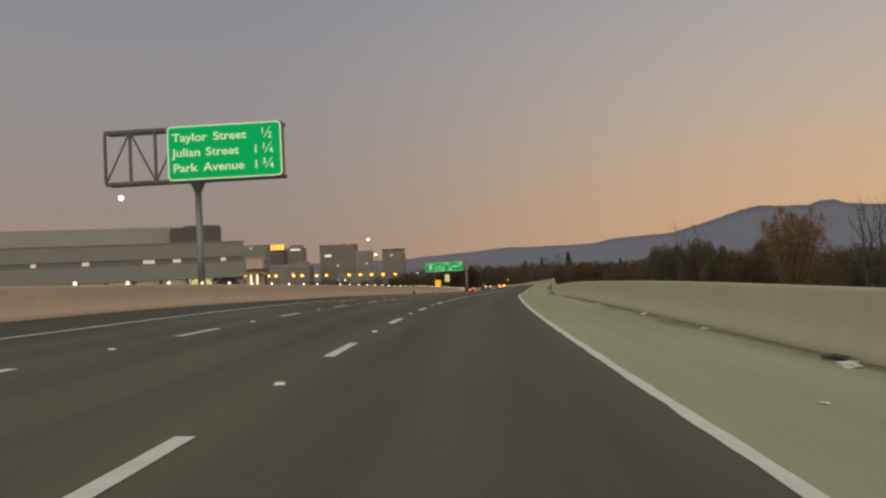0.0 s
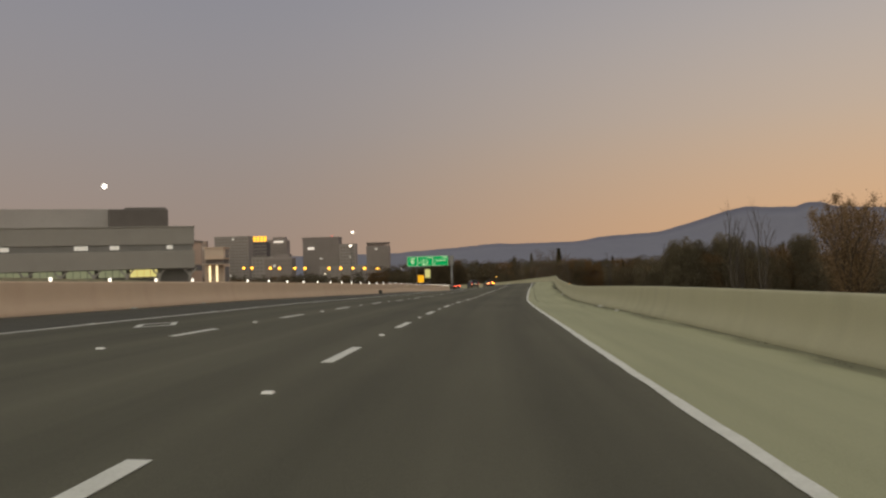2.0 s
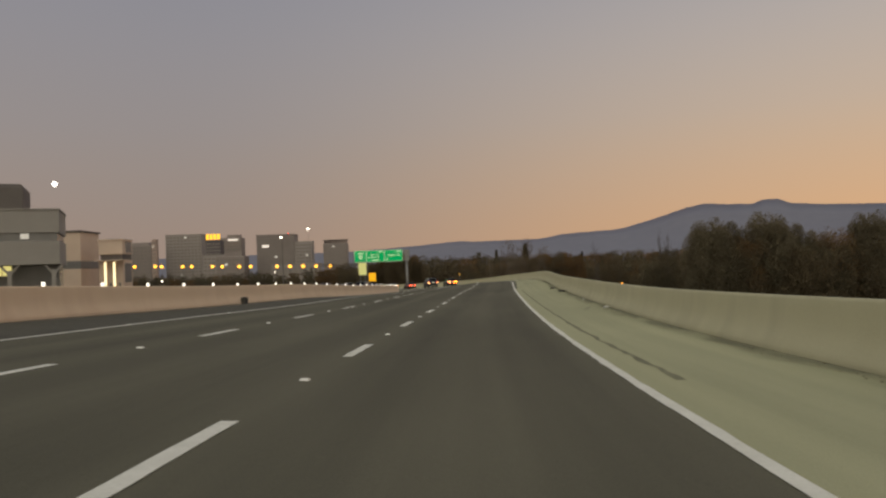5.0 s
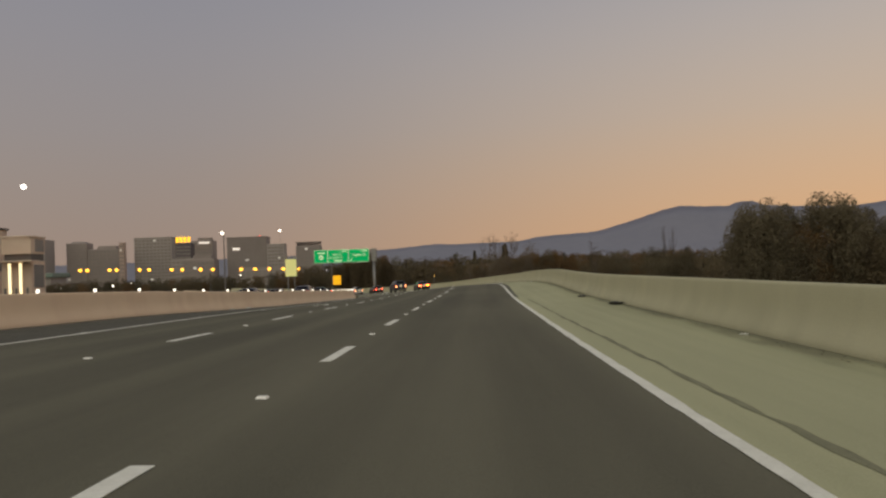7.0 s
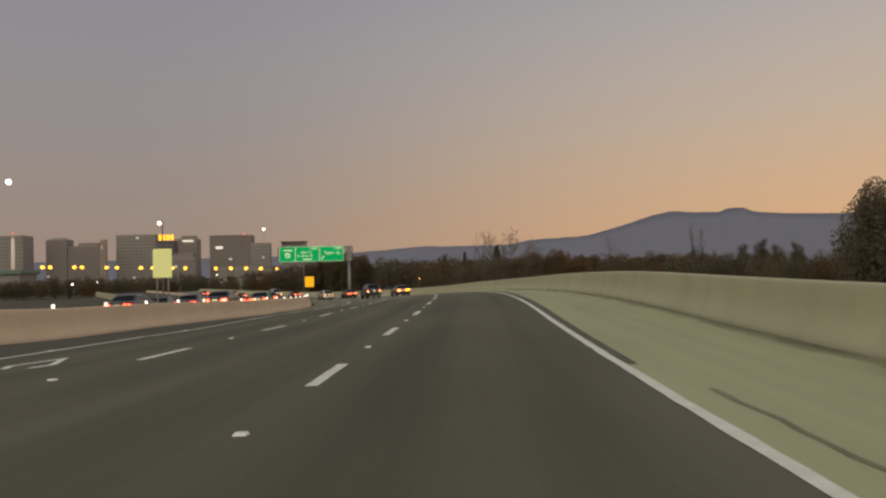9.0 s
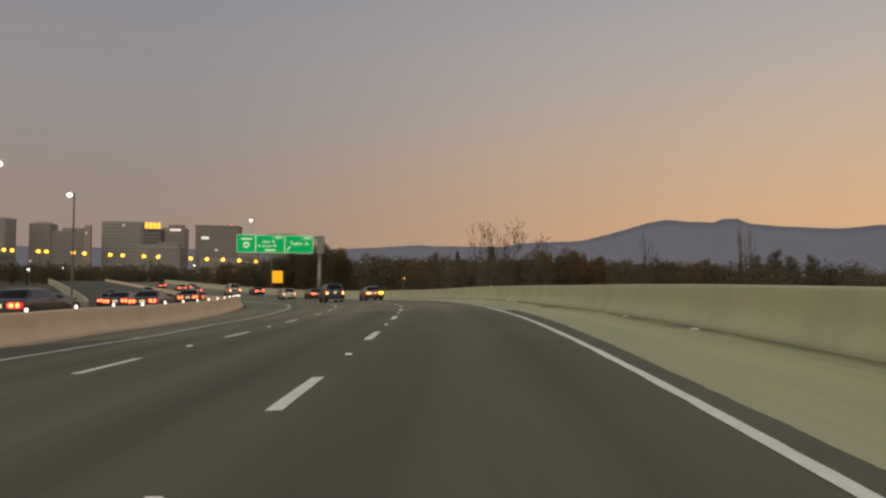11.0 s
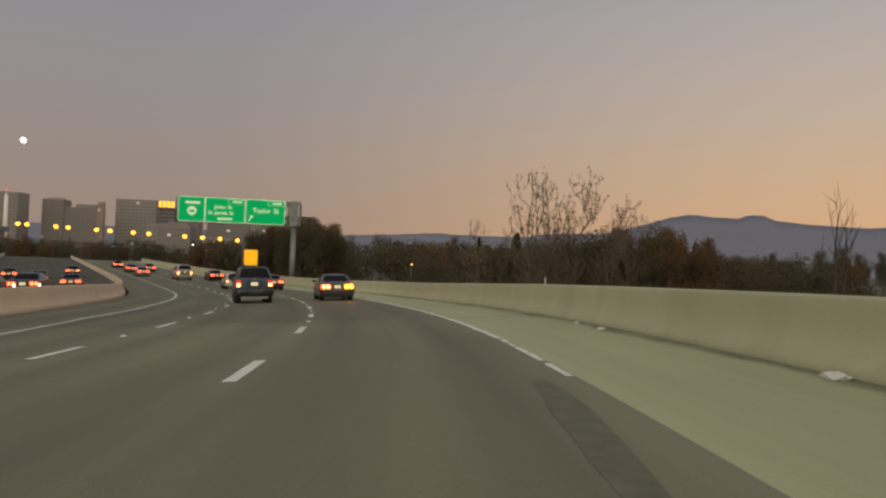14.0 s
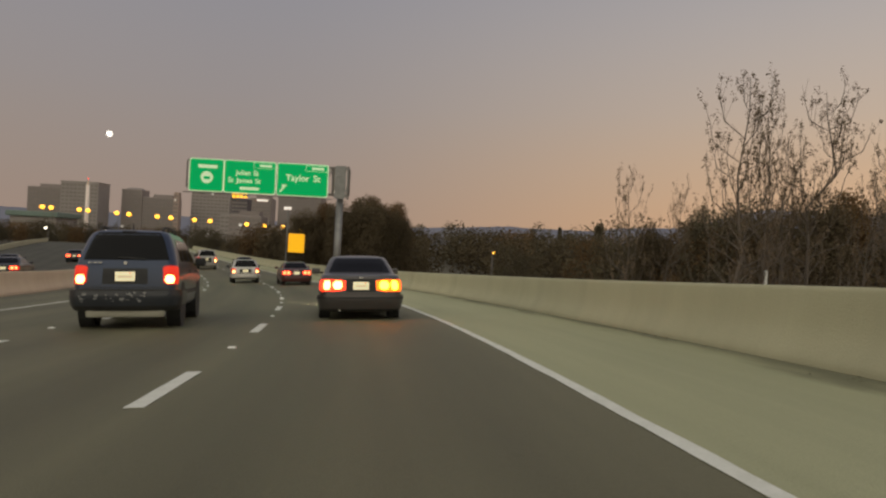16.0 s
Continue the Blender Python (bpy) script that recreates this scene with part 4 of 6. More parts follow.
def leaf(bm, at, size, rnd):
    """One small bent leaf or sprig."""
    m = Matrix.Translation(at) @ Euler((rnd.uniform(0, 6.3), rnd.uniform(0, 6.3), rnd.uniform(0, 6.3))).to_matrix().to_4x4()
    w = size * rnd.uniform(0.35, 0.6)
    a, b, c, d = (bm.verts.new(m @ Vector(p)) for p in ((-w, 0, 0), (0, -size * 0.6, size * 0.12), (w, 0, 0), (0, size * 0.6, -size * 0.1)))
    bm.faces.new((a, b, c))
    bm.faces.new((a, c, d))


def limb(bm, a, b, r1, r2, rnd, bends=3):
    pts = [Vector(a).lerp(Vector(b), i / bends) for i in range(bends + 1)]
    span = (Vector(b) - Vector(a)).length
    for p in pts[1:-1]:
        p += Vector((rnd.uniform(-1, 1), rnd.uniform(-1, 1), rnd.uniform(-1, 1))) * span * 0.05
    for i in range(bends):
        ra, rb = r1 + (r2 - r1) * i / bends, r1 + (r2 - r1) * (i + 1) / bends
        tube(bm, pts[i], pts[i + 1], ra, rb, 6)
    return pts


def make_tree(kind, h, w, leaves, size, mat, seed, label, name="tree"):
    """kind: bush (dense from the ground), round, bare."""
    rnd = random.Random(seed)
    ob = thing(name, Matrix(), label, "bush" if kind == "bush" else "tree", "trees beyond the barrier")
    wood, crown = bmesh.new(), bmesh.new()
    tips = []
    stems = {"bush": 5, "round": 1, "bare": 2}[kind]
    for k in range(stems):
        a = 6.28 * k / stems + rnd.uniform(-0.4, 0.4)
        lean = {"bush": 0.24, "round": 0.02, "bare": 0.1}[kind] * w
        base = Vector((math.cos(a) * 0.25 * (stems > 1), math.sin(a) * 0.25 * (stems > 1), 0))
        top = Vector((math.cos(a) * lean, math.sin(a) * lean, h * rnd.uniform(0.78, 0.9)))
        r0 = 0.02 * h if stems < 3 else 0.011 * h
        pts = limb(wood, base, top, r0, r0 * 0.2, rnd, 5)
        tips.append(top)
        n = {"bush": 7, "round": 14, "bare": 13}[kind]
        for i in range(n):
            f = (0.22 if kind != "round" else 0.35) + 0.72 * (i + rnd.random()) / n
            p = pts[0].lerp(pts[-1], f) if f > 1 else pts[min(4, int(f * 5))].lerp(pts[min(5, int(f * 5) + 1)], f * 5 - int(f * 5))
            b = rnd.uniform(0, 6.28)
            if kind == "bare":
                reach, rise = w * 0.5 * rnd.uniform(0.35, 1.0) * (1.1 - 0.6 * f), h * rnd.uniform(0.12, 0.26)
            else:
                reach, rise = w * 0.5 * rnd.uniform(0.5, 1.0) * math.sin(min(1, 1.15 - f * 0.75) * 1.57), h * rnd.uniform(0.02, 0.16)
            tip = p + Vector((math.cos(b) * reach, math.sin(b) * reach, rise))
            tip.z = min(tip.z, h)
            q = limb(wood, p, tip, r0 * 0.42 * (1.1 - f), r0 * 0.06, rnd, 3)
            tips += [tip, q[2]] if kind != "bare" else [tip]
            for _ in range(3 if kind != "bush" else 2):
                g = rnd.uniform(0.35, 0.95)
                u = p.lerp(tip, g)
                e = u + Vector((rnd.uniform(-1, 1), rnd.uniform(-1, 1), rnd.uniform(0.2, 1.4))) * 0.09 * h * (0.7 if kind == "bush" else 1)
                tube(wood, u, e, r0 * 0.10, r0 * 0.03, 4)
                if kind != "bare":
                    tips.append(e)
    part("trunk", wood, M_BARK, ob, "brown branching trunk and limbs")
    if leaves:
        spread = {"bush": 0.105, "round": 0.095}[kind] * h
        for i in range(leaves):
            c = tips[i % len(tips)]
            d = Vector([rnd.gauss(0, 1) for _ in range(3)]).normalized() * spread * rnd.random() ** 0.45
            p = c + d
            if p.z < 0.2:
                p.z = rnd.uniform(0.2, 0.25 * h)
            leaf(crown, p, size * rnd.uniform(0.6, 1.4), rnd)
        if kind == "round":
            for i in range(leaves // 3):
                a, rr, f = rnd.uniform(0, 6.28), math.sqrt(rnd.random()), rnd.uniform(0.22, 0.8)
                rr *= w * 0.38 * math.sin(math.pi * min(1, f * 0.95 + 0.05)) ** 0.5
                leaf(crown, Vector((math.cos(a) * rr, math.sin(a) * rr, f * h)), size * 1.6, rnd)
        if kind == "bush":
            for i in range(leaves // 2):
                a, rr = rnd.uniform(0, 6.28), w * 0.42 * math.sqrt(rnd.random())
                leaf(crown, Vector((math.cos(a) * rr, math.sin(a) * rr, rnd.uniform(0.1, 0.62) * h)), size * 1.4, rnd)
        cr = part("crown", crown, mat, ob, "uneven leafy crown with gaps")
        cr["kind"] = "stuff"
    return ob


def make_dense(h, w, seed, mat, label, fine=1.0):
    """A full evergreen: leaf clumps crowd over a rounded form and end in upright points."""
    rnd = random.Random(seed)
    ob = thing("tree", Matrix(), label, "tree", "trees beyond the barrier")
    wood, crown = bmesh.new(), bmesh.new()
    limb(wood, (0, 0, 0), (0, 0, 0.8 * h), 0.02 * h, 0.004 * h, rnd, 5)
    clumps = []
    for i in range(80):
        f = 0.10 + 0.84 * rnd.random() ** 0.8
        a = rnd.uniform(0, 6.28)
        reach = 0.5 * w * math.sin(math.pi * min(1.0, 0.30 + 0.66 * f)) ** 0.6 * (0.45 + 0.55 * rnd.random() ** 0.5)
        clumps.append((Vector((math.cos(a) * reach, math.sin(a) * reach, f * h * 0.94)), h * rnd.uniform(0.055, 0.095), rnd.uniform(1.0, 1.6)))
    for i in range(17):
        a, r = rnd.uniform(0, 6.28), 0.40 * w * rnd.random() ** 0.5
        clumps.append((Vector((math.cos(a) * r, math.sin(a) * r, h * (0.93 - 0.35 * (r / w) - 0.07 * rnd.random()))), h * rnd.uniform(0.022, 0.04), 3.2))
    for c, r, tall in clumps:
        if rnd.random() < 0.3:
            limb(wood, (0, 0, max(0.1 * h, c.z - 0.15 * h)), c, 0.006 * h, 0.0015 * h, rnd, 3)
        for _ in range(int(330 * fine * (r / (0.075 * h)) ** 2)):
            d = Vector([rnd.gauss(0, 1) for _ in range(3)]).normalized() * r * rnd.random() ** 0.28
            leaf(crown, Vector((c.x + d.x, c.y + d.y, max(0.2, c.z + d.z * tall))), 0.0092 * h / math.sqrt(fine) * rnd.uniform(0.6, 1.4), rnd)
    for _ in range(2600):
        f, a = rnd.uniform(0.04, 0.85), rnd.uniform(0, 6.28)
        r = 0.40 * w * math.sin(math.pi * min(1.0, 0.30 + 0.66 * f)) ** 0.6 * math.sqrt(rnd.random())
        leaf(crown, Vector((math.cos(a) * r, math.sin(a) * r, f * h)), 0.026 * h, rnd)
    part("trunk", wood, M_BARK, ob, "brown branching trunk and limbs")
    part("crown", crown, mat, ob, "full uneven crown with pointed tips")["kind"] = "stuff"
    return ob


def make_vase(h, w, seed, mat, label):
    """An autumn tree whose many steep limbs fan out from a low fork and end in leaf tufts."""
    rnd = random.Random(seed)
    ob = thing("tree", Matrix(), label, "tree", "trees beyond the barrier")
    wood, crown = bmesh.new(), bmesh.new()
    limb(wood, (0, 0, 0), (0, 0, 0.30 * h), 0.022 * h, 0.016 * h, rnd, 3)
    for k in range(34):
        a, r = 6.28 * k * 0.618, 0.5 * w * math.sqrt((k + 0.5) / 34)
        top = Vector((math.cos(a) * r, math.sin(a) * r, h * (0.99 - 0.16 * (2 * r / w) ** 2 - 0.19 * rnd.random())))
        pts = limb(wood, (0, 0, h * rnd.uniform(0.14, 0.30)), top, 0.007 * h, 0.0016 * h, rnd, 5)
        for _ in range(620):
            g = 1 - rnd.random() ** 1.25 * 0.88
            i = min(4, int(g * 5))
            p = pts[i].lerp(pts[i + 1], g * 5 - i)
            wide = h * (0.020 + 0.045 * math.sin(math.pi * min(1.0, g)))
            leaf(crown, p + Vector((rnd.gauss(0, wide), rnd.gauss(0, wide), rnd.gauss(0, wide * 1.1))), 0.0085 * h * rnd.uniform(0.6, 1.4), rnd)
        for _ in range(46):
            d = Vector([rnd.gauss(0, 1) for _ in range(3)]) * 0.011 * h
            leaf(crown, top + Vector((d.x, d.y, d.z * 1.8)), 0.0105 * h, rnd)
    part("trunk", wood, M_BARK, ob, "forked trunk with steep limbs")
    part("crown", crown, mat, ob, "russet crown with tufted tips")["kind"] = "stuff"
    return ob


def make_poplar(h, w, seed, label):
    """An upright, nearly bare tree: steep curving branches that carry scattered tufts of dry leaves."""
    rnd = random.Random(seed)
    ob = thing("tree", Matrix(), label, "tree", "trees beyond the barrier")
    wood, crown = bmesh.new(), bmesh.new()
    r0 = 0.0085 * h
    stem = limb(wood, (0, 0, 0), (rnd.uniform(-0.2, 0.2), rnd.uniform(-0.2, 0.2), h), r0, 0.012, rnd, 8)

    def tuft(c, tall):
        for _ in range(18):
            d = Vector([rnd.gauss(0, 1) for _ in range(3)]).normalized() * rnd.random() ** 0.5
            leaf(crown, c + Vector((d.x * tall * 0.5, d.y * tall * 0.5, d.z * tall)), 0.062 * rnd.uniform(0.7, 1.4), rnd)

    def along(pts, f):
        q = f * (len(pts) - 1)
        i = min(len(pts) - 2, int(q))
        return pts[i].lerp(pts[i + 1], q - i)

    for i in range(38):
        f = 0.22 + 0.66 * (i + rnd.random()) / 38
        p = along(stem, f)
        a = rnd.uniform(0, 6.28)
        reach = w * 0.5 * rnd.uniform(0.3, 0.95) * (1.35 - f)
        rise = h * rnd.uniform(0.14, 0.30) * (1.35 - f)
        knee = p + Vector((math.cos(a) * reach * 0.75, math.sin(a) * reach * 0.75, rise * 0.35))
        tip = p + Vector((math.cos(a) * reach, math.sin(a) * reach, rise))
        low = limb(wood, p, knee, r0 * 0.34 * (1.2 - f), r0 * 0.17, rnd, 2)
        high = limb(wood, knee, tip, r0 * 0.17, 0.007, rnd, 2)
        for k in range(6):
            g = rnd.uniform(0.25, 1.0)
            u = along(high, g) if k < 3 else along(low, g)
            e = u + Vector((rnd.uniform(-0.4, 0.4), rnd.uniform(-0.4, 0.4), rnd.uniform(0.25, 0.9)))
            tube(wood, u, e, 0.009, 0.004, 4)
            if rnd.random() < 0.8:
                tuft(e, rnd.uniform(0.16, 0.42))
        tuft(tip, rnd.uniform(0.2, 0.4))
    for k in range(6):
        u = along(stem, rnd.uniform(0.86, 1.0))
        e = u + Vector((rnd.uniform(-0.5, 0.5), rnd.uniform(-0.5, 0.5), rnd.uniform(0.1, 0.5)))
        tube(wood, u, e, 0.009, 0.004, 4)
        tuft(e, rnd.uniform(0.16, 0.32))
    part("trunk", wood, M_TWIG, ob, "slim grey trunk with steep branches")
    cr = part("crown", crown, M_TUFT, ob, "scattered tufts of dry leaves")
    cr["kind"] = "stuff"
    return ob


def conifer(h, w, seed, label):
    rnd = random.Random(seed)
    ob = thing("conifer", Matrix(), label, "tree", "trees beyond the barrier")
    part("trunk", rod((0, 0, 0), (0, 0, h), 0.02 * h, 0.002 * h, 7), M_BARK, ob)
    bm = bmesh.new()
    for i in range(1700):
        f = rnd.random() ** 0.8
        r = w * 0.5 * (1 - f) * rnd.uniform(0.3, 1.0) * (0.8 + 0.25 * math.sin(f * 45)) + 0.1
        a = rnd.uniform(0, 6.28)
        leaf(bm, Vector((math.cos(a) * r, math.sin(a) * r, h * (0.1 + 0.9 * f) - r * 0.3)), 0.09 * h * 0.6, rnd)
    cr = part("crown", bm, M_OLIVE, ob, "narrow dark needled crown")
    cr["kind"] = "stuff"
    return ob


def place(ob, x, y, top, h0, spin, wide=1.0):
    """Set a copy of a tree of height h0 on the ground so that its top reaches the given height."""
    k = (top - GROUND_Z) / h0
    m = Matrix.Translation((x, y, GROUND_Z)) @ Matrix.Rotation(spin, 4, "Z")
    c = copy_thing(ob, m)
    c.scale = (k * wide, k * wide, k)
    return c


def build_trees():
    rnd = random.Random(11)
    bushes = [make_tree("bush", 10, 8.5, 8500, 0.12, M_OLIVE, 1, "dense dark olive bush behind the barrier", "bush"),
              make_tree("bush", 10, 9.5, 8500, 0.12, M_MIXED, 2, "dense dull brown-green bush behind the barrier", "bush"),
              make_tree("bush", 10, 7.5, 8000, 0.115, M_BROWN, 3, "dry brown autumn bush behind the barrier", "bush")]
    rounds = [make_tree("round", 14, 10, 15000, 0.13, M_FAROLIVE, 4, "tall dark evergreen tree with a full crown")]
    pops = [make_poplar(14, 7.0, 6, "nearly bare upright tree with a few leaf tufts"), make_poplar(14, 6.5, 7, "nearly bare upright tree with a few leaf tufts")]
    far = [make_tree("bush", 10, 8.5, 1700, 0.28, M_FAROLIVE, 21, "dark olive bush in the far wood", "bush"),
           make_tree("bush", 10, 9.5, 1700, 0.28, M_MIXED, 22, "dull brown-green bush in the far wood", "bush"),
           make_tree("bush", 10, 7.5, 1500, 0.28, M_BROWN, 23, "dry brown bush in the far wood", "bush")]
    bares = [make_tree("bare", 14, 6.0, 0, 0.3, M_MIXED, 8, "leafless tree with thin upright twigs"),
             make_tree("bare", 14, 5.0, 0, 0.3, M_MIXED, 9, "leafless tree with thin upright twigs")]
    dense = [make_dense(14, 8.0, 31, M_MASS, "full olive tree, paled as by haze, with pointed crown tips"), make_dense(14, 7.2, 32, M_MASS, "full olive tree, paled as by haze, with pointed crown tips")]
    dense += [make_dense(14, 8.0, 35, M_DULL, "full dull brown-green tree with pointed crown tips", 0.6), make_dense(14, 7.5, 36, M_BROWN, "full brown autumn tree with pointed crown tips", 0.6)]
    vase = make_vase(17, 10.0, 33, M_RUSSET, "russet autumn tree fanning out to tufted tips")
    con = conifer(18, 5.5, 10, "narrow dark conifer standing above the far trees")
    spin = lambda: rnd.uniform(0, 6.28)
    # single trees
    for k, x, y, top, h0, wide in ((vase, 54.9, 121.0, 9.6, 17, 0.98), (bares[0], 27.8, 90.8, 5.7, 14, 0.5), (bares[1], 28.7, 91.5, 5.0, 14, 0.45), (bares[0], 29.9, 89.7, 5.7, 14, 0.5),
                                   (bares[1], 57, 104, 9.2, 14, 0.9), (bares[0], 61, 106, 8.3, 14, 0.9), (dense[0], 41.4, 147.5, 5.3, 14, 0.85), (dense[1], 45.2, 150, 5.0, 14, 0.9), (dense[0], 49.6, 149, 6.0, 14, 0.9), (dense[1], 53.4, 151, 4.6, 14, 0.85),
                                   (dense[1], 56.6, 150, 3.6, 14, 0.8), (dense[0], 61.5, 147, 5.6, 14, 0.9), (pops[0], 26.9, 215.3, 4.9, 14, 0.95), (pops[1], 31.8, 219.4, 5.5, 14, 0.95), (pops[1], 36.0, 221, 3.9, 14, 0.9), (pops[0], 30.4, 220, 3.4, 14, 0.7), (pops[1], 34.3, 220, 3.3, 14, 0.8), (pops[1], 26.1, 221, 1.4, 14, 0.6), (pops[0], 28.6, 218, 4.4, 14, 0.7),
                                   (pops[0], 23.8, 220, 1.6, 14, 0.7), (bares[0], 60.6, 219, 6.2, 14, 0.42), (bares[1], 63.5, 222, 6.2, 14, 0.5), (bares[0], 43.0, 205, 3.6, 14, 0.6),
                                   (rounds[0], 4.5, 300, 3.6, 14.8, 0.75), (rounds[0], -1.5, 304, 2.6, 14.8, 0.75)):
        place(k, x, y, top, h0, spin(), wide)
    # the dense dull clump behind the sign's post
    for j, x, y, top, wide in ((2, -3.4, 294, 2.7, 0.95), (3, -0.4, 297, 3.9, 0.9), (2, 2.2, 292, 3.8, 1.0), (2, 6.2, 290, 4.7, 1.0), (3, 8.9, 293, 4.3, 0.8), (2, 10.2, 288, 2.9, 0.7), (3, 4.4, 299, 5.3, 0.9)):
        place(dense[j], x, y, top, 13.6, 1.7 * x, wide)
    # the fuller hedge behind the nearly bare trees, rising to a brown clump
    for j, x, y, top, wide in ((2, 27.6, 229, 0.3, 0.62), (0, 30.2, 228, 1.2, 0.8), (2, 33.0, 229, 1.8, 0.8), (2, 35.6, 228, 2.3, 0.78), (3, 38.0, 229, 2.5, 0.6), (2, 40.3, 228, 2.9, 0.6), (3, 42.6, 229, 2.7, 0.62), (3, 45.0, 228, 1.9, 0.55)):
        place(dense[j], x, y, top, 13.6, 1.3 * x, wide)
    place(con, 84.9, 533, 11.8, 18, 0.3, 1.5)
    place(con, 78.9, 495.8, 11.4, 18, 0.9, 1.5)
    place(con, 57.9, 465.8, 7.8, 18, 2.9, 1.2)
    place(rounds[0], 44.8, 445.8, 6.8, 14.8, 0.9, 0.7)
    place(con, 118, 520, 6.0, 18, 1.3, 1.2)
    for x, y, top, a in ((130, 375, 4.6, 0.4), (186, 428, 9.8, 1.1), (176, 424, 7.6, 2.2), (196, 431, 7.4, 3.0), (207, 433, 8.2, 4.0)):
        place(rounds[0], x, y, top, 14.8, a, 0.8)
    place(con, 70, 300, 1.8, 18, 2.3, 0.8)
    # hedges: along the barrier, then the far woods and the belt before the city
    rows = ((39, 146, 62, 148, 3.0, 10, 0.85), (29, 226, 46, 228, 1.2, 6, 0.85), (48, 227, 62, 229, 0.2, 5, 0.7), (27, 236, 46, 239, 1.5, 6, 0.9), (49, 238, 66, 240, 0.2, 6, 0.8), (64, 226, 110, 232, 1.2, 9, 0.9),
            (22, 262, 60, 272, 0.1, 9, 0.9), (24, 300, 90, 330, 1.0, 11, 1.0), (18, 345, 130, 360, 3.2, 13, 1.2), (16, 430, 180, 440, 5.0, 15, 1.5), (-30, 470, 190, 500, 5.5, 16, 1.8),
            (46, 188, 80, 196, 0.9, 9, 0.9), (60, 212, 92, 214, 1.3, 9, 0.9), (62, 150, 95, 158, 3.2, 7, 0.85), (50, 108, 90, 112, 2.2, 7, 0.8), (66, 124, 105, 128, 2.6, 7, 0.9),
            (-16, 318, 14, 312, 0.6, 8, 0.85), (-28, 352, 16, 338, 1.6, 9, 1.0), (-175, 450, -38, 432, -0.5, 24, 1.1), (-190, 470, -30, 452, 0.6, 22, 1.2),
            (90, 190, 170, 200, 2.2, 9, 1.0), (120, 260, 230, 270, 4.0, 10, 1.3))
    for x0, y0, x1, y1, top, n, wide in rows:
        for i in range(n):
            f = (i + 0.5) / n
            j = rnd.choice((0, 0, 1, 1, 2))
            place((bushes if y0 < 300 and x0 < 65 else far)[j], x0 + (x1 - x0) * f + rnd.uniform(-1.5, 1.5), y0 + (y1 - y0) * f + rnd.uniform(-3, 3), top + rnd.uniform(-1.2, 1.0), 10.15, spin(), wide * rnd.uniform(0.8, 1.15))
    for p in (*bushes, *far, *rounds, *pops, *bares, *dense, vase, con):
        for o in (*p.children_recursive, p):
            bpy.data.objects.remove(o)


build_trees()

# ---- vehicles ----
def paint(name, col, rough=0.28):
    m = surface(name, tuple(c * 0.9 for c in col), col, 1.5, rough, 0.3, fine=30, coat=0.5)
    m.node_tree.nodes["Principled BSDF"].inputs["Coat Roughness"].default_value = 0.18
    return m


M_TYRE = surface("tyre_rubber", (0.018, 0.018, 0.018), (0.035, 0.034, 0.032), 6.0, 0.85, bump=0.3)
M_RIM = surface("alloy_rim", (0.5, 0.5, 0.48), (0.65, 0.65, 0.62), 4.0, 0.35, 0.8)
M_CARGLASS = surface("tinted_car_glass", (0.005, 0.005, 0.006), (0.009, 0.009, 0.010), 1.0, 0.12)
M_CARGLASS.node_tree.nodes["Principled BSDF"].inputs["Specular IOR Level"].default_value = 0.15
M_SIDEGLASS = surface("sky_lit_side_glass", (0.02, 0.02, 0.022), (0.03, 0.03, 0.032), 1.0, 0.06)
M_TRIM = surface("black_plastic_trim", (0.02, 0.02, 0.02), (0.04, 0.04, 0.04), 5.0, 0.6, bump=0.2)
M_BRAKE = glowing("red_tail_light", (1.0, 0.045, 0.01), 2.6, (0.5, 0.02, 0.01))
M_CORE = glowing("bright_tail_bulb", (1.0, 0.40, 0.12), 8.0, (0.8, 0.3, 0.1))
M_REDLENS = glowing("red_lamp_lens", (1.0, 0.04, 0.012), 0.7, (0.3, 0.01, 0.008))
M_AMBERBULB = glowing("amber_bulb", (1.0, 0.24, 0.012), 22.0, (0.8, 0.4, 0.05))
M_REDBULB = glowing("red_tail_bulb", (1.0, 0.10, 0.03), 9.0, (0.6, 0.05, 0.02))
M_TURN = glowing("amber_turn_signal", (1.0, 0.085, 0.0), 3.6, (0.8, 0.4, 0.05))
# plate and characters emit in place of a lamp shining on them
M_PLATE = glowing("lit_number_plate", (1.0, 0.86, 0.50), 0.6, (0.8, 0.75, 0.5))
M_PLATEBAR = glowing("plate_characters", (1.0, 0.86, 0.50), 0.36, (0.55, 0.5, 0.36))
M_BUMPER = surface("dark_painted_bumper", (0.02, 0.024, 0.032), (0.035, 0.04, 0.052), 3.0, 0.35, 0.2, fine=30, coat=0.5)
M_SCUFF = surface("scraped_paint", (0.16, 0.16, 0.16), (0.34, 0.34, 0.33), 20.0, 0.7)
M_GUARD = surface("headlit_underguard", (0.36, 0.345, 0.28), (0.48, 0.46, 0.37), 3.0, 0.9)
M_UNDER = surface("grimy_underbody", (0.05, 0.05, 0.045), (0.10, 0.095, 0.085), 3.0, 0.9)
M_CHROME = surface("dull_chrome", (0.45, 0.45, 0.45), (0.6, 0.6, 0.6), 5.0, 0.2, 0.9)


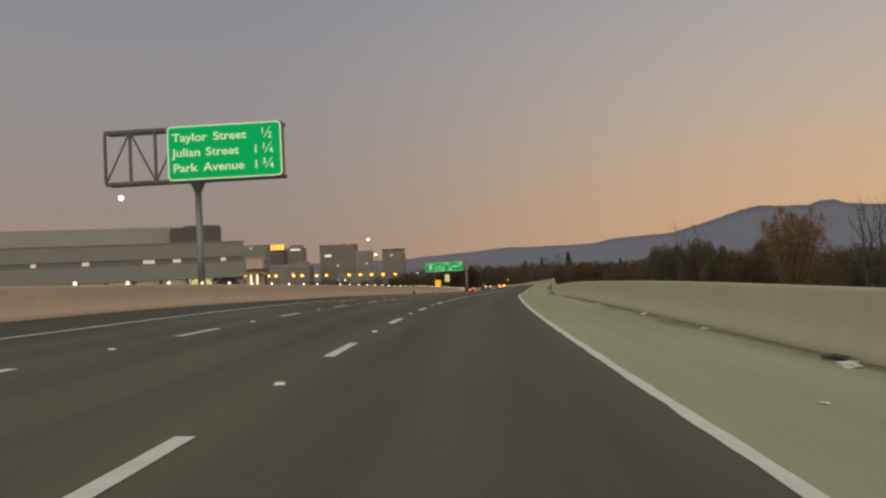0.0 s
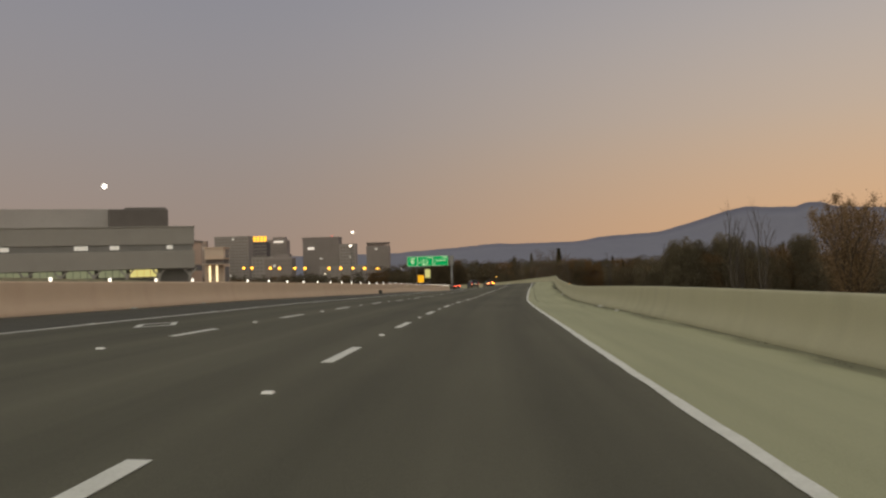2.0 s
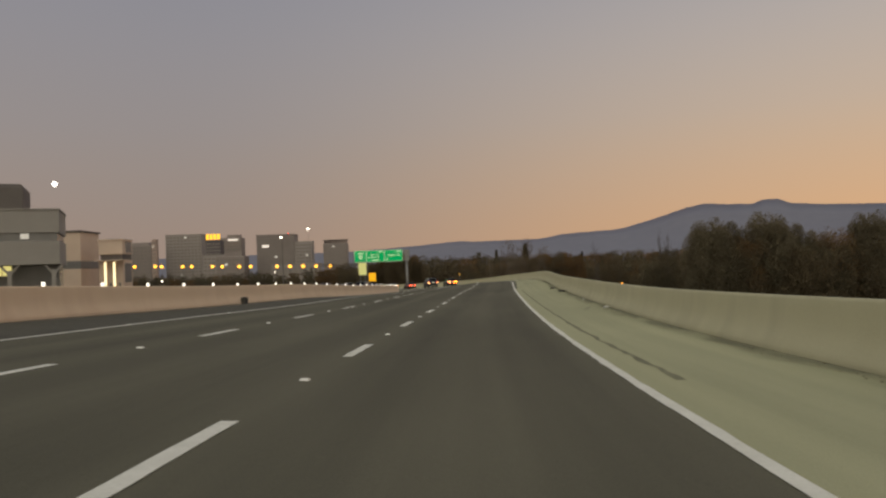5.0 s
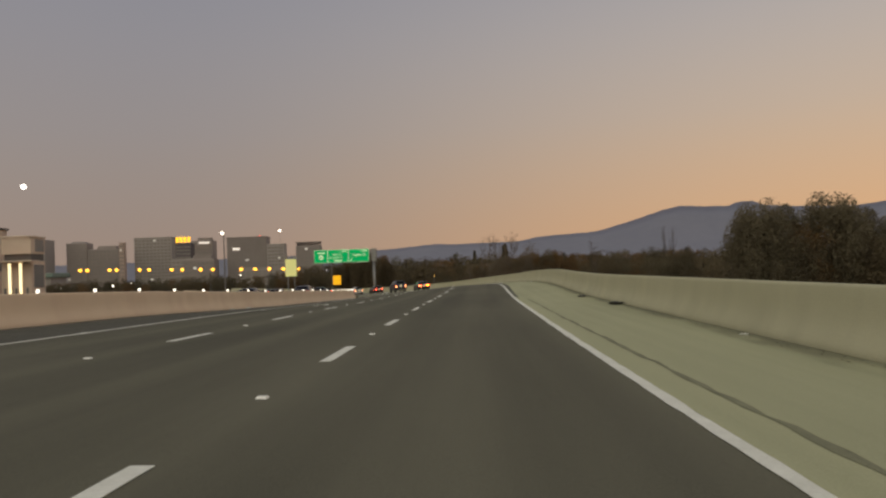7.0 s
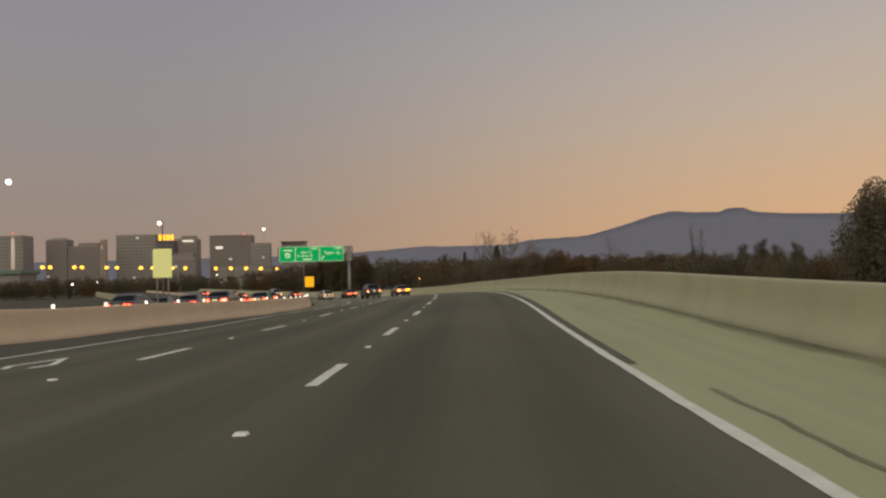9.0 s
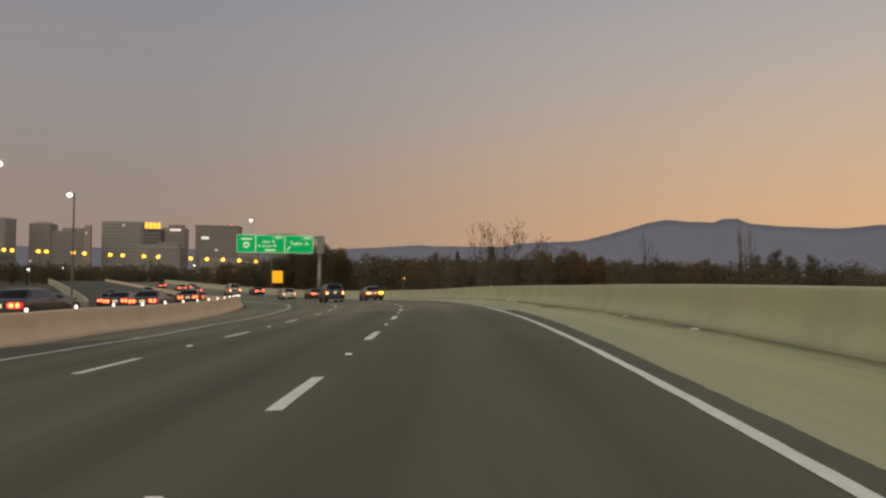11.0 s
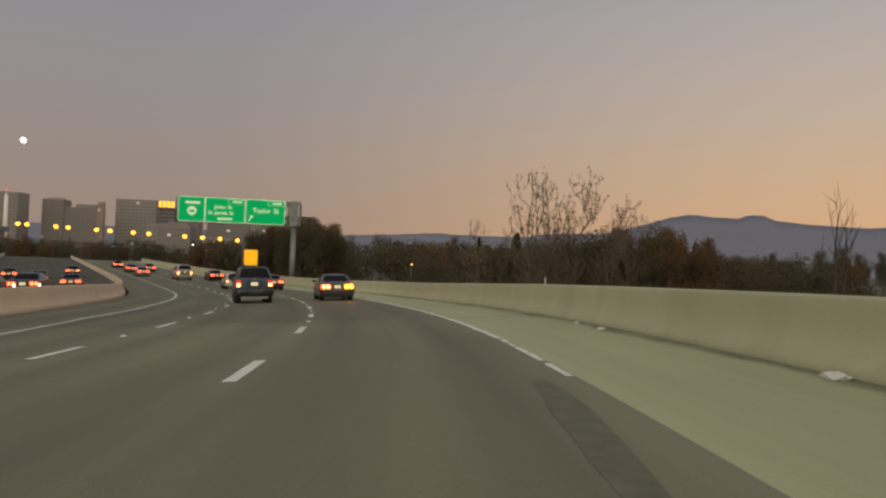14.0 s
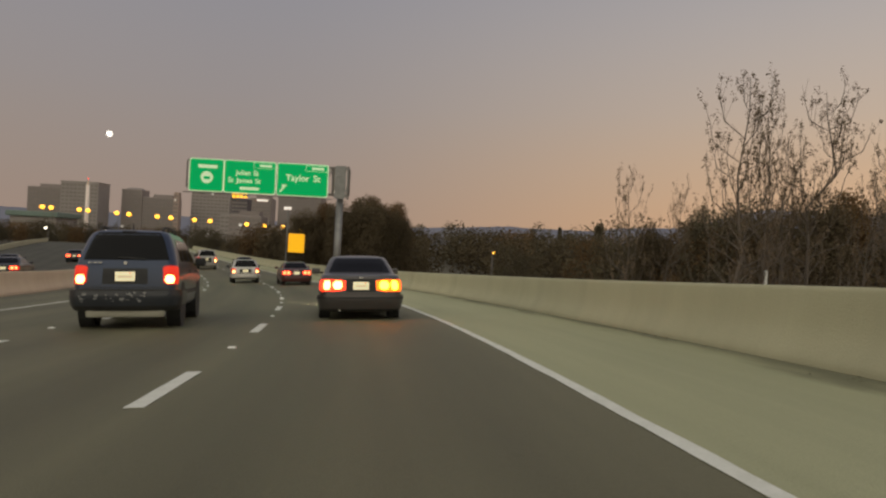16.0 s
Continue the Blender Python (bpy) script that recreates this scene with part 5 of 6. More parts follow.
# ---- vehicles: each body is a stack of rounded plan outlines (height, rear, front, half width, rear and front corner radius) ----
SUV_PLAN = np.array([(0.34, 0.14, 4.42, 0.80, 0.16, 0.2), (0.42, 0.03, 4.56, 0.90, 0.2, 0.3), (0.56, 0.0, 4.60, 0.92, 0.22, 0.4), (0.72, 0.01, 4.60, 0.92, 0.22, 0.4), (0.95, 0.02, 4.56, 0.918, 0.22, 0.4),
                     (1.06, 0.035, 4.40, 0.91, 0.22, 0.4), (1.14, 0.055, 3.62, 0.90, 0.23, 0.3), (1.22, 0.095, 3.50, 0.885, 0.24, 0.3), (1.42, 0.20, 3.20, 0.83, 0.25, 0.3), (1.60, 0.295, 2.92, 0.765, 0.25, 0.3),
                     (1.70, 0.36, 2.72, 0.715, 0.25, 0.3), (1.755, 0.43, 2.58, 0.66, 0.24, 0.3), (1.785, 0.54, 2.45, 0.56, 0.22, 0.3), (1.80, 0.75, 2.25, 0.36, 0.2, 0.2)])
SEDAN_PLAN = np.array([(0.19, 0.16, 4.60, 0.76, 0.16, 0.2), (0.27, 0.04, 4.78, 0.85, 0.22, 0.4), (0.42, 0.0, 4.84, 0.88, 0.24, 0.5), (0.60, 0.01, 4.84, 0.89, 0.24, 0.5), (0.78, 0.03, 4.70, 0.885, 0.24, 0.5),
                       (0.88, 0.05, 4.30, 0.87, 0.25, 0.5), (0.945, 0.09, 3.85, 0.85, 0.26, 0.4), (0.975, 0.20, 3.72, 0.825, 0.26, 0.4), (0.992, 0.62, 3.62, 0.80, 0.26, 0.4), (1.06, 0.76, 3.42, 0.775, 0.26, 0.35),
                       (1.20, 0.98, 3.10, 0.715, 0.26, 0.3), (1.32, 1.19, 2.84, 0.655, 0.25, 0.3), (1.375, 1.34, 2.68, 0.60, 0.24, 0.3), (1.405, 1.52, 2.52, 0.48, 0.22, 0.25), (1.418, 1.74, 2.35, 0.28, 0.15, 0.2)])
REAR, CORNER, SIDE, NOSE, FRONT = 4, 6, 12, 4, 3   # steps along each stretch of half an outline


def plan_half(row):
    """Half an outline, from the middle of the rear round the right side to the middle of the front."""
    z, yr, yf, hw, rr, rf = row
    rr, rf = min(rr, hw * 0.8), min(rf, hw * 0.8)
    pts = [((hw - rr) * k / REAR, yr - 0.035 * (1 - (k / REAR) ** 2)) for k in range(REAR + 1)]
    for k in range(1, CORNER + 1):
        a = radians(-90 + 90 * k / CORNER)
        pts.append((hw - rr + rr * math.cos(a), yr + rr + rr * math.sin(a)))
    pts += [(hw, yr + rr + (yf - rf - yr - rr) * k / SIDE) for k in range(1, SIDE + 1)]
    for k in range(1, NOSE + 1):
        a = radians(90 * k / NOSE)
        pts.append((hw - rf + rf * math.cos(a), yf - rf + rf * math.sin(a)))
    pts += [((hw - rf) * (1 - k / FRONT), yf) for k in range(1, FRONT + 1)]
    return [Vector((x, y, z)) for x, y in pts]


def plan_at(plan, z):
    return plan_half([z] + [float(np.interp(z, plan[:, 0], plan[:, k])) for k in range(1, 6)])


def shell(plan, cuts=2):
    """The closed body through all the outlines of a plan."""
    zs = []
    for a, b in zip(plan[:, 0], plan[1:, 0]):
        zs += [a + (b - a) * k / cuts for k in range(cuts)]
    bm = bmesh.new()
    rings = []
    for z in [*zs, plan[-1, 0]]:
        half = plan_at(plan, z)
        rings.append([bm.verts.new(p) for p in half] + [bm.verts.new((-p.x, p.y, p.z)) for p in half[-2:0:-1]])
    n = len(rings[0])
    for r, q in zip(rings, rings[1:]):
        for j in range(n):
            bm.faces.new((r[j], r[(j + 1) % n], q[(j + 1) % n], q[j]))
    bm.faces.new(rings[0][::-1])
    bm.faces.new(rings[-1])
    bmesh.ops.recalc_face_normals(bm, faces=bm.faces)
    return bm


def skin_point(plan, z, u):
    half = plan_at(plan, z)
    a = abs(u)
    i = min(len(half) - 2, int(a))
    p = half[i].lerp(half[i + 1], a - i)
    return Vector((p.x if u >= 0 else -p.x, p.y, p.z))


def patch(plan, z0, z1, u0, u1, out=0.008, nz=4, nu=0, inner=-0.012, round_ends=0.0):
    """A plate that follows the body's skin between two heights and two places along the outline, standing out from it."""
    nu = nu or max(2, round(abs(u1 - u0) * 1.5))
    bm = bmesh.new()
    grids = []
    for off in (out, inner):
        grid = []
        for i in range(nz + 1):
            row = []
            for j in range(nu + 1):
                fu = j / nu
                squeeze = 1 - round_ends * (2 * abs(fu - 0.5)) ** 6
                z = (z0 + z1) / 2 + (z1 - z0) * (i / nz - 0.5) * squeeze
                u = u0 + (u1 - u0) * fu
                p = skin_point(plan, z, u)
                du = skin_point(plan, z, u + 0.05) - skin_point(plan, z, u - 0.05)
                dz = skin_point(plan, z + 0.01, u) - skin_point(plan, z - 0.01, u)
                row.append(bm.verts.new(p + du.cross(dz).normalized() * off))
            grid.append(row)
        grids.append(grid)
    for g in grids:
        for r, q in zip(g, g[1:]):
            for j in range(nu):
                bm.faces.new((r[j], r[j + 1], q[j + 1], q[j]))
    a, b = grids
    rim = [(0, j) for j in range(nu)] + [(i, nu) for i in range(nz)] + [(nz, j) for j in range(nu, 0, -1)] + [(i, 0) for i in range(nz, 0, -1)]
    for k in range(len(rim)):
        (i, j), (p, q) = rim[k], rim[(k + 1) % len(rim)]
        bm.faces.new((a[i][j], a[p][q], b[p][q], b[i][j]))
    bmesh.ops.recalc_face_normals(bm, faces=bm.faces)
    return bm


def soft_part(name, bm, mat, parent, label=""):
    ob = part(name, bm, mat, parent, label, smooth=True)
    ob.data.set_sharp_from_angle(angle=radians(42))
    return ob


def wheel(parent, x, y, r, w):
    side = 1 if x > 0 else -1
    bm = bmesh.new()
    prof = [(-w / 2, r * 0.62), (-w / 2, r * 0.93), (-w * 0.36, r), (w * 0.36, r), (w / 2, r * 0.93), (w / 2, r * 0.62)]
    rings = []
    for i in range(26):
        a = 6.2832 * i / 26
        rings.append([bm.verts.new((px, pr * math.cos(a), pr * math.sin(a))) for px, pr in prof])
    for i in range(26):
        p, q = rings[i], rings[(i + 1) % 26]
        for j in range(6):
            bm.faces.new((p[j], q[j], q[(j + 1) % 6], p[(j + 1) % 6]))
    bmesh.ops.recalc_face_normals(bm, faces=bm.faces)
    t = part("wheel", bm, M_TYRE, parent, "black rubber tyre", smooth=True, m=Matrix.Translation((x, y, r)))
    rim = bmesh.new()
    tube(rim, (side * w * 0.10, 0, 0), (side * w * 0.44, 0, 0), r * 0.16, r * 0.13, 10)
    for k in range(5):
        a = 6.2832 * k / 5
        box(rim, (w * 0.12, r * 0.17, r * 0.56), (side * w * 0.40, math.sin(a) * r * 0.36, math.cos(a) * r * 0.36), 0, Matrix.Rotation(-a, 4, "X"))
    tube(rim, (-w * 0.3, 0, 0), (side * w * 0.18, 0, 0), r * 0.63, r * 0.63, 20)
    part("rim", rim, M_RIM, t, "grey alloy rim")


def tail_lamp(parent, plan, z0, z1, u0, u1, mat, cores, core_mat, label):
    """A lens wrapped round the body's corner, with the bright bulbs behind it: (z0, z1, u0, u1) each."""
    lens = soft_part("tail_light", patch(plan, z0, z1, u0, u1, 0.014, round_ends=0.25), mat, parent, label)
    for c in cores:
        s = 1 if u0 > 0 else -1
        soft_part("bulb", patch(plan, c[0], c[1], s * c[2], s * c[3], 0.024, nu=6, inner=0.004, round_ends=0.7), core_mat, lens, "bright lamp core")


def plate_at(parent, y, z, w=0.335):
    plate = part("number_plate", cube((w, 0.02, 0.165), (0, y, z), 0.006), M_PLATE, parent, "lit number plate")
    part("text_bar", cube((w * 0.78, 0.004, 0.055), (0, y - 0.012, z - 0.005)), M_PLATEBAR, plate)
    for x in (-0.25 * w, 0.25 * w):
        part("sticker", cube((0.03, 0.003, 0.022), (x, y - 0.0115, z + 0.055)), M_REDLENS if x > 0 else M_PLATEBAR, plate)
    return plate


def running_gear(ob, w, r, tw, ys):
    for s in (1, -1):
        for y in ys:
            wheel(ob, s * (w - tw * 0.5 - 0.01), y, r, tw)
            part("wheel_arch", rod((s * (w - 0.24), y, r + 0.02), (s * (w + 0.004), y, r + 0.02), r + 0.08, n=24), M_TRIM, ob)


def sedan(m, label, col, L=4.84, turn=False, braking=True):
    """A saloon with its rear at y = 0 and its nose at y = L, standing on z = 0."""
    ob = thing("sedan", m, label, "car", "cars on the freeway")
    pm = paint("sedan_paint", col)
    plan = SEDAN_PLAN.copy()
    plan[:, 1:3] *= L / 4.84
    soft_part("body", shell(plan), pm, ob, "painted body with rounded corners")
    soft_part("rear_window", patch(plan, 1.025, 1.345, -6.4, 6.4, 0.006, nz=6), M_CARGLASS, ob, "dark tinted rear window")
    soft_part("windscreen", patch(plan, 1.03, 1.34, 26, 29, 0.006), M_CARGLASS, ob)
    for s in (1, -1):
        for u0, u1 in ((11.6, 15.4), (15.9, 21.6)):
            soft_part("side_window", patch(plan, 1.02, 1.325, s * u0, s * u1, 0.006, nz=5), M_SIDEGLASS, ob, "dark side window")
        mir = part("mirror", cube((0.21, 0.11, 0.14), (s * 0.99, 3.05, 1.05), 0.04), pm, ob)
        part("mirror_arm", cube((0.10, 0.06, 0.04), (s * 0.86, 3.08, 1.01)), M_TRIM, mir)
        for u in (14.0, 18.6):
            soft_part("door_handle", patch(plan, 0.80, 0.83, s * u, s * (u + 0.55), 0.02, nz=2), pm, ob)
        soft_part("side_moulding", patch(plan, 0.545, 0.60, s * 12.5, s * 21.5, 0.014, nz=2), M_TRIM, ob)
        sig = turn and s > 0
        tail_lamp(ob, plan, 0.615, 0.865, s * 2.05, s * 8.6, M_TURN if sig else (M_BRAKE if braking else M_REDLENS), ((0.66, 0.83, 2.5, 3.7), (0.65, 0.84, 4.2, 6.4)), M_AMBERBULB if sig else (M_CORE if braking else M_REDBULB),
                  "glowing amber turn signal" if sig else "glowing red tail light")
        soft_part("head_light", patch(plan, 0.60, 0.72, s * 24.5, s * 27.5, 0.01), M_CHROME, ob)
    bump = soft_part("rear_bumper", patch(plan, 0.27, 0.545, -12.0, 12.0, 0.055, nz=6, nu=30, round_ends=0.2), pm, ob, "rounded rear bumper")
    soft_part("bumper_strip", patch(plan, 0.455, 0.49, -11.0, 11.0, 0.066, nz=2, nu=30), M_TRIM, bump, "black rubbing strip")
    soft_part("bumper_lip", patch(plan, 0.24, 0.30, -10.0, 10.0, 0.05, nz=2, nu=26), M_TRIM, bump)
    soft_part("boot_lid_trim", patch(plan, 0.875, 0.895, -4.6, 4.6, 0.016, nz=2), pm, ob)
    soft_part("boot_seam", patch(plan, 0.556, 0.568, -4.0, 4.0, 0.004, nz=2), M_TRIM, ob)
    part("badge", cube((0.09, 0.012, 0.05), (0, -0.012, 0.905), 0.01), M_CHROME, ob)
    soft_part("plate_recess", patch(plan, 0.60, 0.87, -1.95, 1.95, 0.004), M_TRIM, ob, "dark panel behind the plate")
    plate_at(ob, -0.022, 0.735)
    part("high_brake_light", cube((0.30, 0.05, 0.03), (0, 0.72, 1.02), 0.008), M_TRIM, ob)
    part("exhaust", rod((-0.46, 0.0, 0.21), (-0.46, 0.4, 0.23), 0.03, n=8), M_CHROME, ob)
    part("underbody", cube((1.45, L - 0.7, 0.12), (0, L / 2, 0.22), 0.02), M_UNDER, ob)
    part("antenna", rod((0.5, 1.2, 1.0), (0.56, 0.95, 1.6), 0.006, 0.003, 5), M_TRIM, ob)
    running_gear(ob, 0.89, 0.315, 0.205, (0.98 * L / 4.84, L - 0.92))
    return ob


def tall_car(name, m, label, col, L=4.6, W=1.84, H=1.80, rails=False, scuffed=False, braking=True):
    """A tall estate, sport utility car or van with a sloping tailgate; its rear at y = 0."""
    ob = thing(name, m, label, "car", "cars on the freeway")
    pm = paint(name + "_paint", col)
    k = H / 1.80
    plan = SUV_PLAN.copy()
    plan[:, 0] = np.where(plan[:, 0] < 0.9, plan[:, 0] * min(1, k), plan[:, 0] * k)
    plan[:, 1] *= min(1.0, 1.6 / H)
    plan[:, 2] *= L / 4.6
    plan[:, 3] *= W / 1.84
    Z = lambda z: z * min(1, k) if z < 0.9 else z * k
    w = W / 2
    soft_part("body", shell(plan), pm, ob, "painted body with rounded corners")
    soft_part("rear_window", patch(plan, Z(1.235), Z(1.735), -6.0, 6.0, 0.007, nz=7), M_CARGLASS, ob, "large black rear window")
    soft_part("windscreen", patch(plan, Z(1.24), Z(1.68), 26, 29, 0.006), M_CARGLASS, ob)
    for s in (1, -1):
        for u0, u1 in ((11.8, 14.3), (14.7, 18.0), (18.4, 21.8)):
            soft_part("side_window", patch(plan, Z(1.22), Z(1.63), s * u0, s * u1, 0.006, nz=5), M_SIDEGLASS, ob, "dark side window")
        mir = part("mirror", cube((0.22, 0.13, 0.18), (s * (w + 0.12), 3.0, Z(1.24)), 0.05), M_TRIM, ob)
        part("mirror_arm", cube((0.12, 0.06, 0.04), (s * (w - 0.01), 3.05, Z(1.19))), M_TRIM, mir)
        for u in (15.4, 19.2):
            soft_part("door_handle", patch(plan, Z(1.02), Z(1.05), s * u, s * (u + 0.6), 0.022, nz=2), pm, ob)
        soft_part("side_moulding", patch(plan, Z(0.60), Z(0.68), s * 13.2, s * 21.0, 0.016, nz=2), M_TRIM, ob)
        tail_lamp(ob, plan, Z(0.80), Z(1.13), s * 3.9, s * 9.4, M_REDLENS, ((Z(0.815), Z(0.965), 4.2, 7.0),), M_CORE if braking else M_REDBULB, "tall red tail light wrapped round the corner")
        soft_part("reversing_lens", patch(plan, Z(1.05), Z(1.115), s * 4.1, s * 8.6, 0.018, nz=2), M_REDLENS, ob, "dark red upper lens")
        soft_part("head_light", patch(plan, Z(0.82), Z(0.95), s * 24.5, s * 27.5, 0.01), M_CHROME, ob)
    bump = soft_part("rear_bumper", patch(plan, Z(0.43), Z(0.70), -11.8, 11.8, 0.085, nz=6, nu=32, round_ends=0.2), M_BUMPER if rails else pm, ob, "wide dark rounded rear bumper")
    soft_part("bumper_step", patch(plan, Z(0.685), Z(0.715), -5.4, 5.4, 0.10, nz=2, nu=16), M_TRIM, bump, "black step on the bumper's top")
    soft_part("bumper_skirt", patch(plan, Z(0.385), Z(0.47), -10.5, 10.5, 0.075, nz=3, nu=28), M_TRIM, bump, "black lower bumper")
    soft_part("tailgate_crease", patch(plan, Z(0.775), Z(0.80), -3.7, 3.7, 0.012, nz=2), pm, ob)
    soft_part("tailgate_seam", patch(plan, Z(0.735), Z(0.748), -4.3, 4.3, 0.004, nz=2), M_TRIM, ob)
    soft_part("plate_recess", patch(plan, Z(0.80), Z(1.08), -2.3, 2.3, 0.006), M_TRIM, ob, "dark recess behind the plate")
    plate_at(ob, -0.026, Z(0.94), 0.33)
    part("wiper", cube((0.46, 0.03, 0.025), (0.10, 0.055, Z(1.265)), 0.005, Matrix.Rotation(0.06, 4, "Y")), M_TRIM, ob)
    soft_part("high_brake_light", patch(plan, Z(1.742), Z(1.752), -1.2, 1.2, 0.02, nz=2), M_TRIM, ob)
    # guard coloured pale for the headlight on it and the road beneath
    part("rear_axle_guard", cube((1.5 * w, 0.14, 0.20), (0, 0.08, 0.31), 0.05), M_GUARD, ob, "pale underguard with headlight brightness in its colour")
    part("underbody", cube((1.5 * w, L - 0.8, 0.14), (0, L / 2, 0.36), 0.02), M_UNDER, ob)
    part("exhaust", rod((-0.5 * w, 0.06, 0.33), (-0.5 * w, 0.5, 0.36), 0.035, n=10), M_CHROME, ob)
    running_gear(ob, w, 0.37, 0.25, (0.90, L - 0.92))
    if rails:
        for s in (1, -1):
            bm = bmesh.new()
            way = [(0.60 * w, 0.56, H - 0.05), (0.63 * w, 0.66, H + 0.035), (0.64 * w, 0.9, H + 0.06), (0.64 * w, 2.1, H + 0.06), (0.62 * w, 2.4, H + 0.02), (0.60 * w, 2.5, H - 0.05)]
            for a, b in zip(way, way[1:]):
                tube(bm, (s * a[0], a[1], a[2]), (s * b[0], b[1], b[2]), 0.02, n=8)
            rail = part("roof_rail", bm, M_TRIM, ob, "black roof rail", smooth=True)
            for y in (1.2, 1.8):
                part("rail_foot", cube((0.03, 0.08, 0.08), (s * 0.64 * w, y, H + 0.02)), M_TRIM, rail)
        part("antenna", rod((0, 0.78, H - 0.02), (0, 0.70, H + 0.12), 0.02, 0.005, 6), M_TRIM, ob)
        for x in (-0.64, -0.55, -0.46):
            part("badge", cube((0.055, 0.008, 0.028), (x * w * 1.05, 0.006, 1.185), 0.003), M_CHROME, ob)
        part("emblem", rod((0, 0.02, 1.18), (0, 0.006, 1.18), 0.032, n=14), M_CHROME, ob)
    if scuffed:
        rnd = random.Random(5)
        sc = bmesh.new()
        for _ in range(34):
            u, z = rnd.uniform(-5.5, 2.2), rnd.uniform(0.50, 0.66)
            p = skin_point(plan, z, u)
            box(sc, (rnd.uniform(0.015, 0.075), 0.006, rnd.uniform(0.008, 0.035)), (p.x, p.y - 0.086, z), 0, Matrix.Rotation(rnd.uniform(-0.6, 0.6), 4, "Y"))
        part("scuffs", sc, M_SCUFF, bump, "pale scuffs on the bumper")
    return ob


def on_lane(s, across):
    return lane_frame(s, across)


def build_traffic():
    A, B, C = -0.15, -3.85, -7.5
    sedan(on_lane(205.3, A + 0.1), "dark grey-brown sedan with brake lights and a blinking turn signal", (0.085, 0.076, 0.074), turn=True)
    tall_car("suv", on_lane(202.95, B - 0.48) @ Matrix.Rotation(radians(4.0), 4, "Z"), "dark blue sport utility car with roof rails and red lights", (0.035, 0.052, 0.098), W=1.76, rails=True, scuffed=True)
    sedan(on_lane(236, A - 0.15), "dark red sedan with red tail lights", (0.10, 0.03, 0.03), L=4.6, braking=False)
    tall_car("hatchback", on_lane(241, B + 0.75), "white estate car with red tail lights", (0.62, 0.60, 0.57), L=4.4, W=1.76, H=1.55)
    base = sedan(on_lane(306, C), "grey sedan slowing with red tail lights", (0.12, 0.12, 0.13), braking=False)
    tall_car("delivery_van", on_lane(275, B), "tall pale van with red tail lights", (0.5, 0.48, 0.46), L=5.2, W=1.95, H=2.1)
    sedan(on_lane(290, C), "silver sedan slowing with red tail lights", (0.30, 0.29, 0.28), braking=False)
    dark = sedan(on_lane(272, A), "black sedan slowing with red tail lights", (0.03, 0.03, 0.035), braking=False)
    for s, a in ((150, -21.0), (158, -17.3), (169, -24.5), (177, -17.3), (186, -21.0), (197, -17.3), (208, -21.0), (222, -21.0), (241, -17.3), (263, -21.0), (284, -17.3), (164, -21.0), (182, -24.5), (203, -24.5), (215, -17.3), (232, -24.5), (252, -21.0), (274, -24.5)):
        copy_thing(dark, on_lane(s, a) @ Matrix.Translation((0, 0, OTHER)))
    copy_thing(base, on_lane(312, B))
    copy_thing(dark, on_lane(330, C))


def head_beam(s, across, energy):
    lamp = bpy.data.lights.new("head_beam", "SPOT")
    lamp.energy, lamp.spot_size, lamp.spot_blend, lamp.shadow_soft_size, lamp.color = energy, radians(70), 0.9, 0.12, (1.0, 0.84, 0.62)
    new("head_beam", lamp).matrix_world = look(on_road(s, across, 0.68), on_road(s + 6.0, across, 0.0))


build_traffic()
head_beam(207.15, -4.21, 1500)
head_beam(210.3, -0.05, 1200)


# ---- litter on the shoulder ----
def litter(s, a, size, mat, label, seed, cat="litter"):
    rnd = random.Random(seed)
    bm = bmesh.new()
    bmesh.ops.create_icosphere(bm, subdivisions=2, radius=size)
    for v in bm.verts:
        v.co *= rnd.uniform(0.65, 1.25)
        v.co.z = max(-0.2 * size, v.co.z * (0.42 if size < 0.18 else 0.26))
        v.co.x *= 1.4
    tagged(link("litter", bm, mat, m=on_lane(s, a) @ Matrix.Translation((0, 0, 0.2 * size)) @ Matrix.Rotation(rnd.uniform(0, 3), 4, "Z")), label, cat, "scraps along the shoulder")


M_PAPER = surface("white_litter", (0.6, 0.6, 0.55), (0.8, 0.8, 0.75), 9.0, 0.7)
for n, (s, a, r) in enumerate(((9.0, 4.3, 0.11), (9.3, 4.5, 0.06), (20.7, 4.45, 0.09), (15.0, 4.42, 0.06), (6.5, 2.9, 0.04), (29.6, 4.4, 0.07), (50.7, 4.4, 0.08), (56.2, 4.5, 0.10), (86.3, 4.45, 0.11), (93.9, 4.5, 0.05), (143.5, 4.4, 0.06), (149.2, 4.42, 0.06), (172.3, 4.5, 0.13), (170.6, 4.55, 0.12), (180, 4.3, 0.08), (182, 4.4, 0.08))):
    litter(s, a, r, M_PAPER, "crumpled white scrap lying by the barrier foot", 40 + n)
for n, (s, a, r) in enumerate(((105.0, 4.42, 0.24), (111.6, 4.25, 0.15), (9.7, 4.5, 0.13))):
    litter(s, a, r, M_UNDER, "torn black tyre scrap lying on the shoulder", 60 + n)


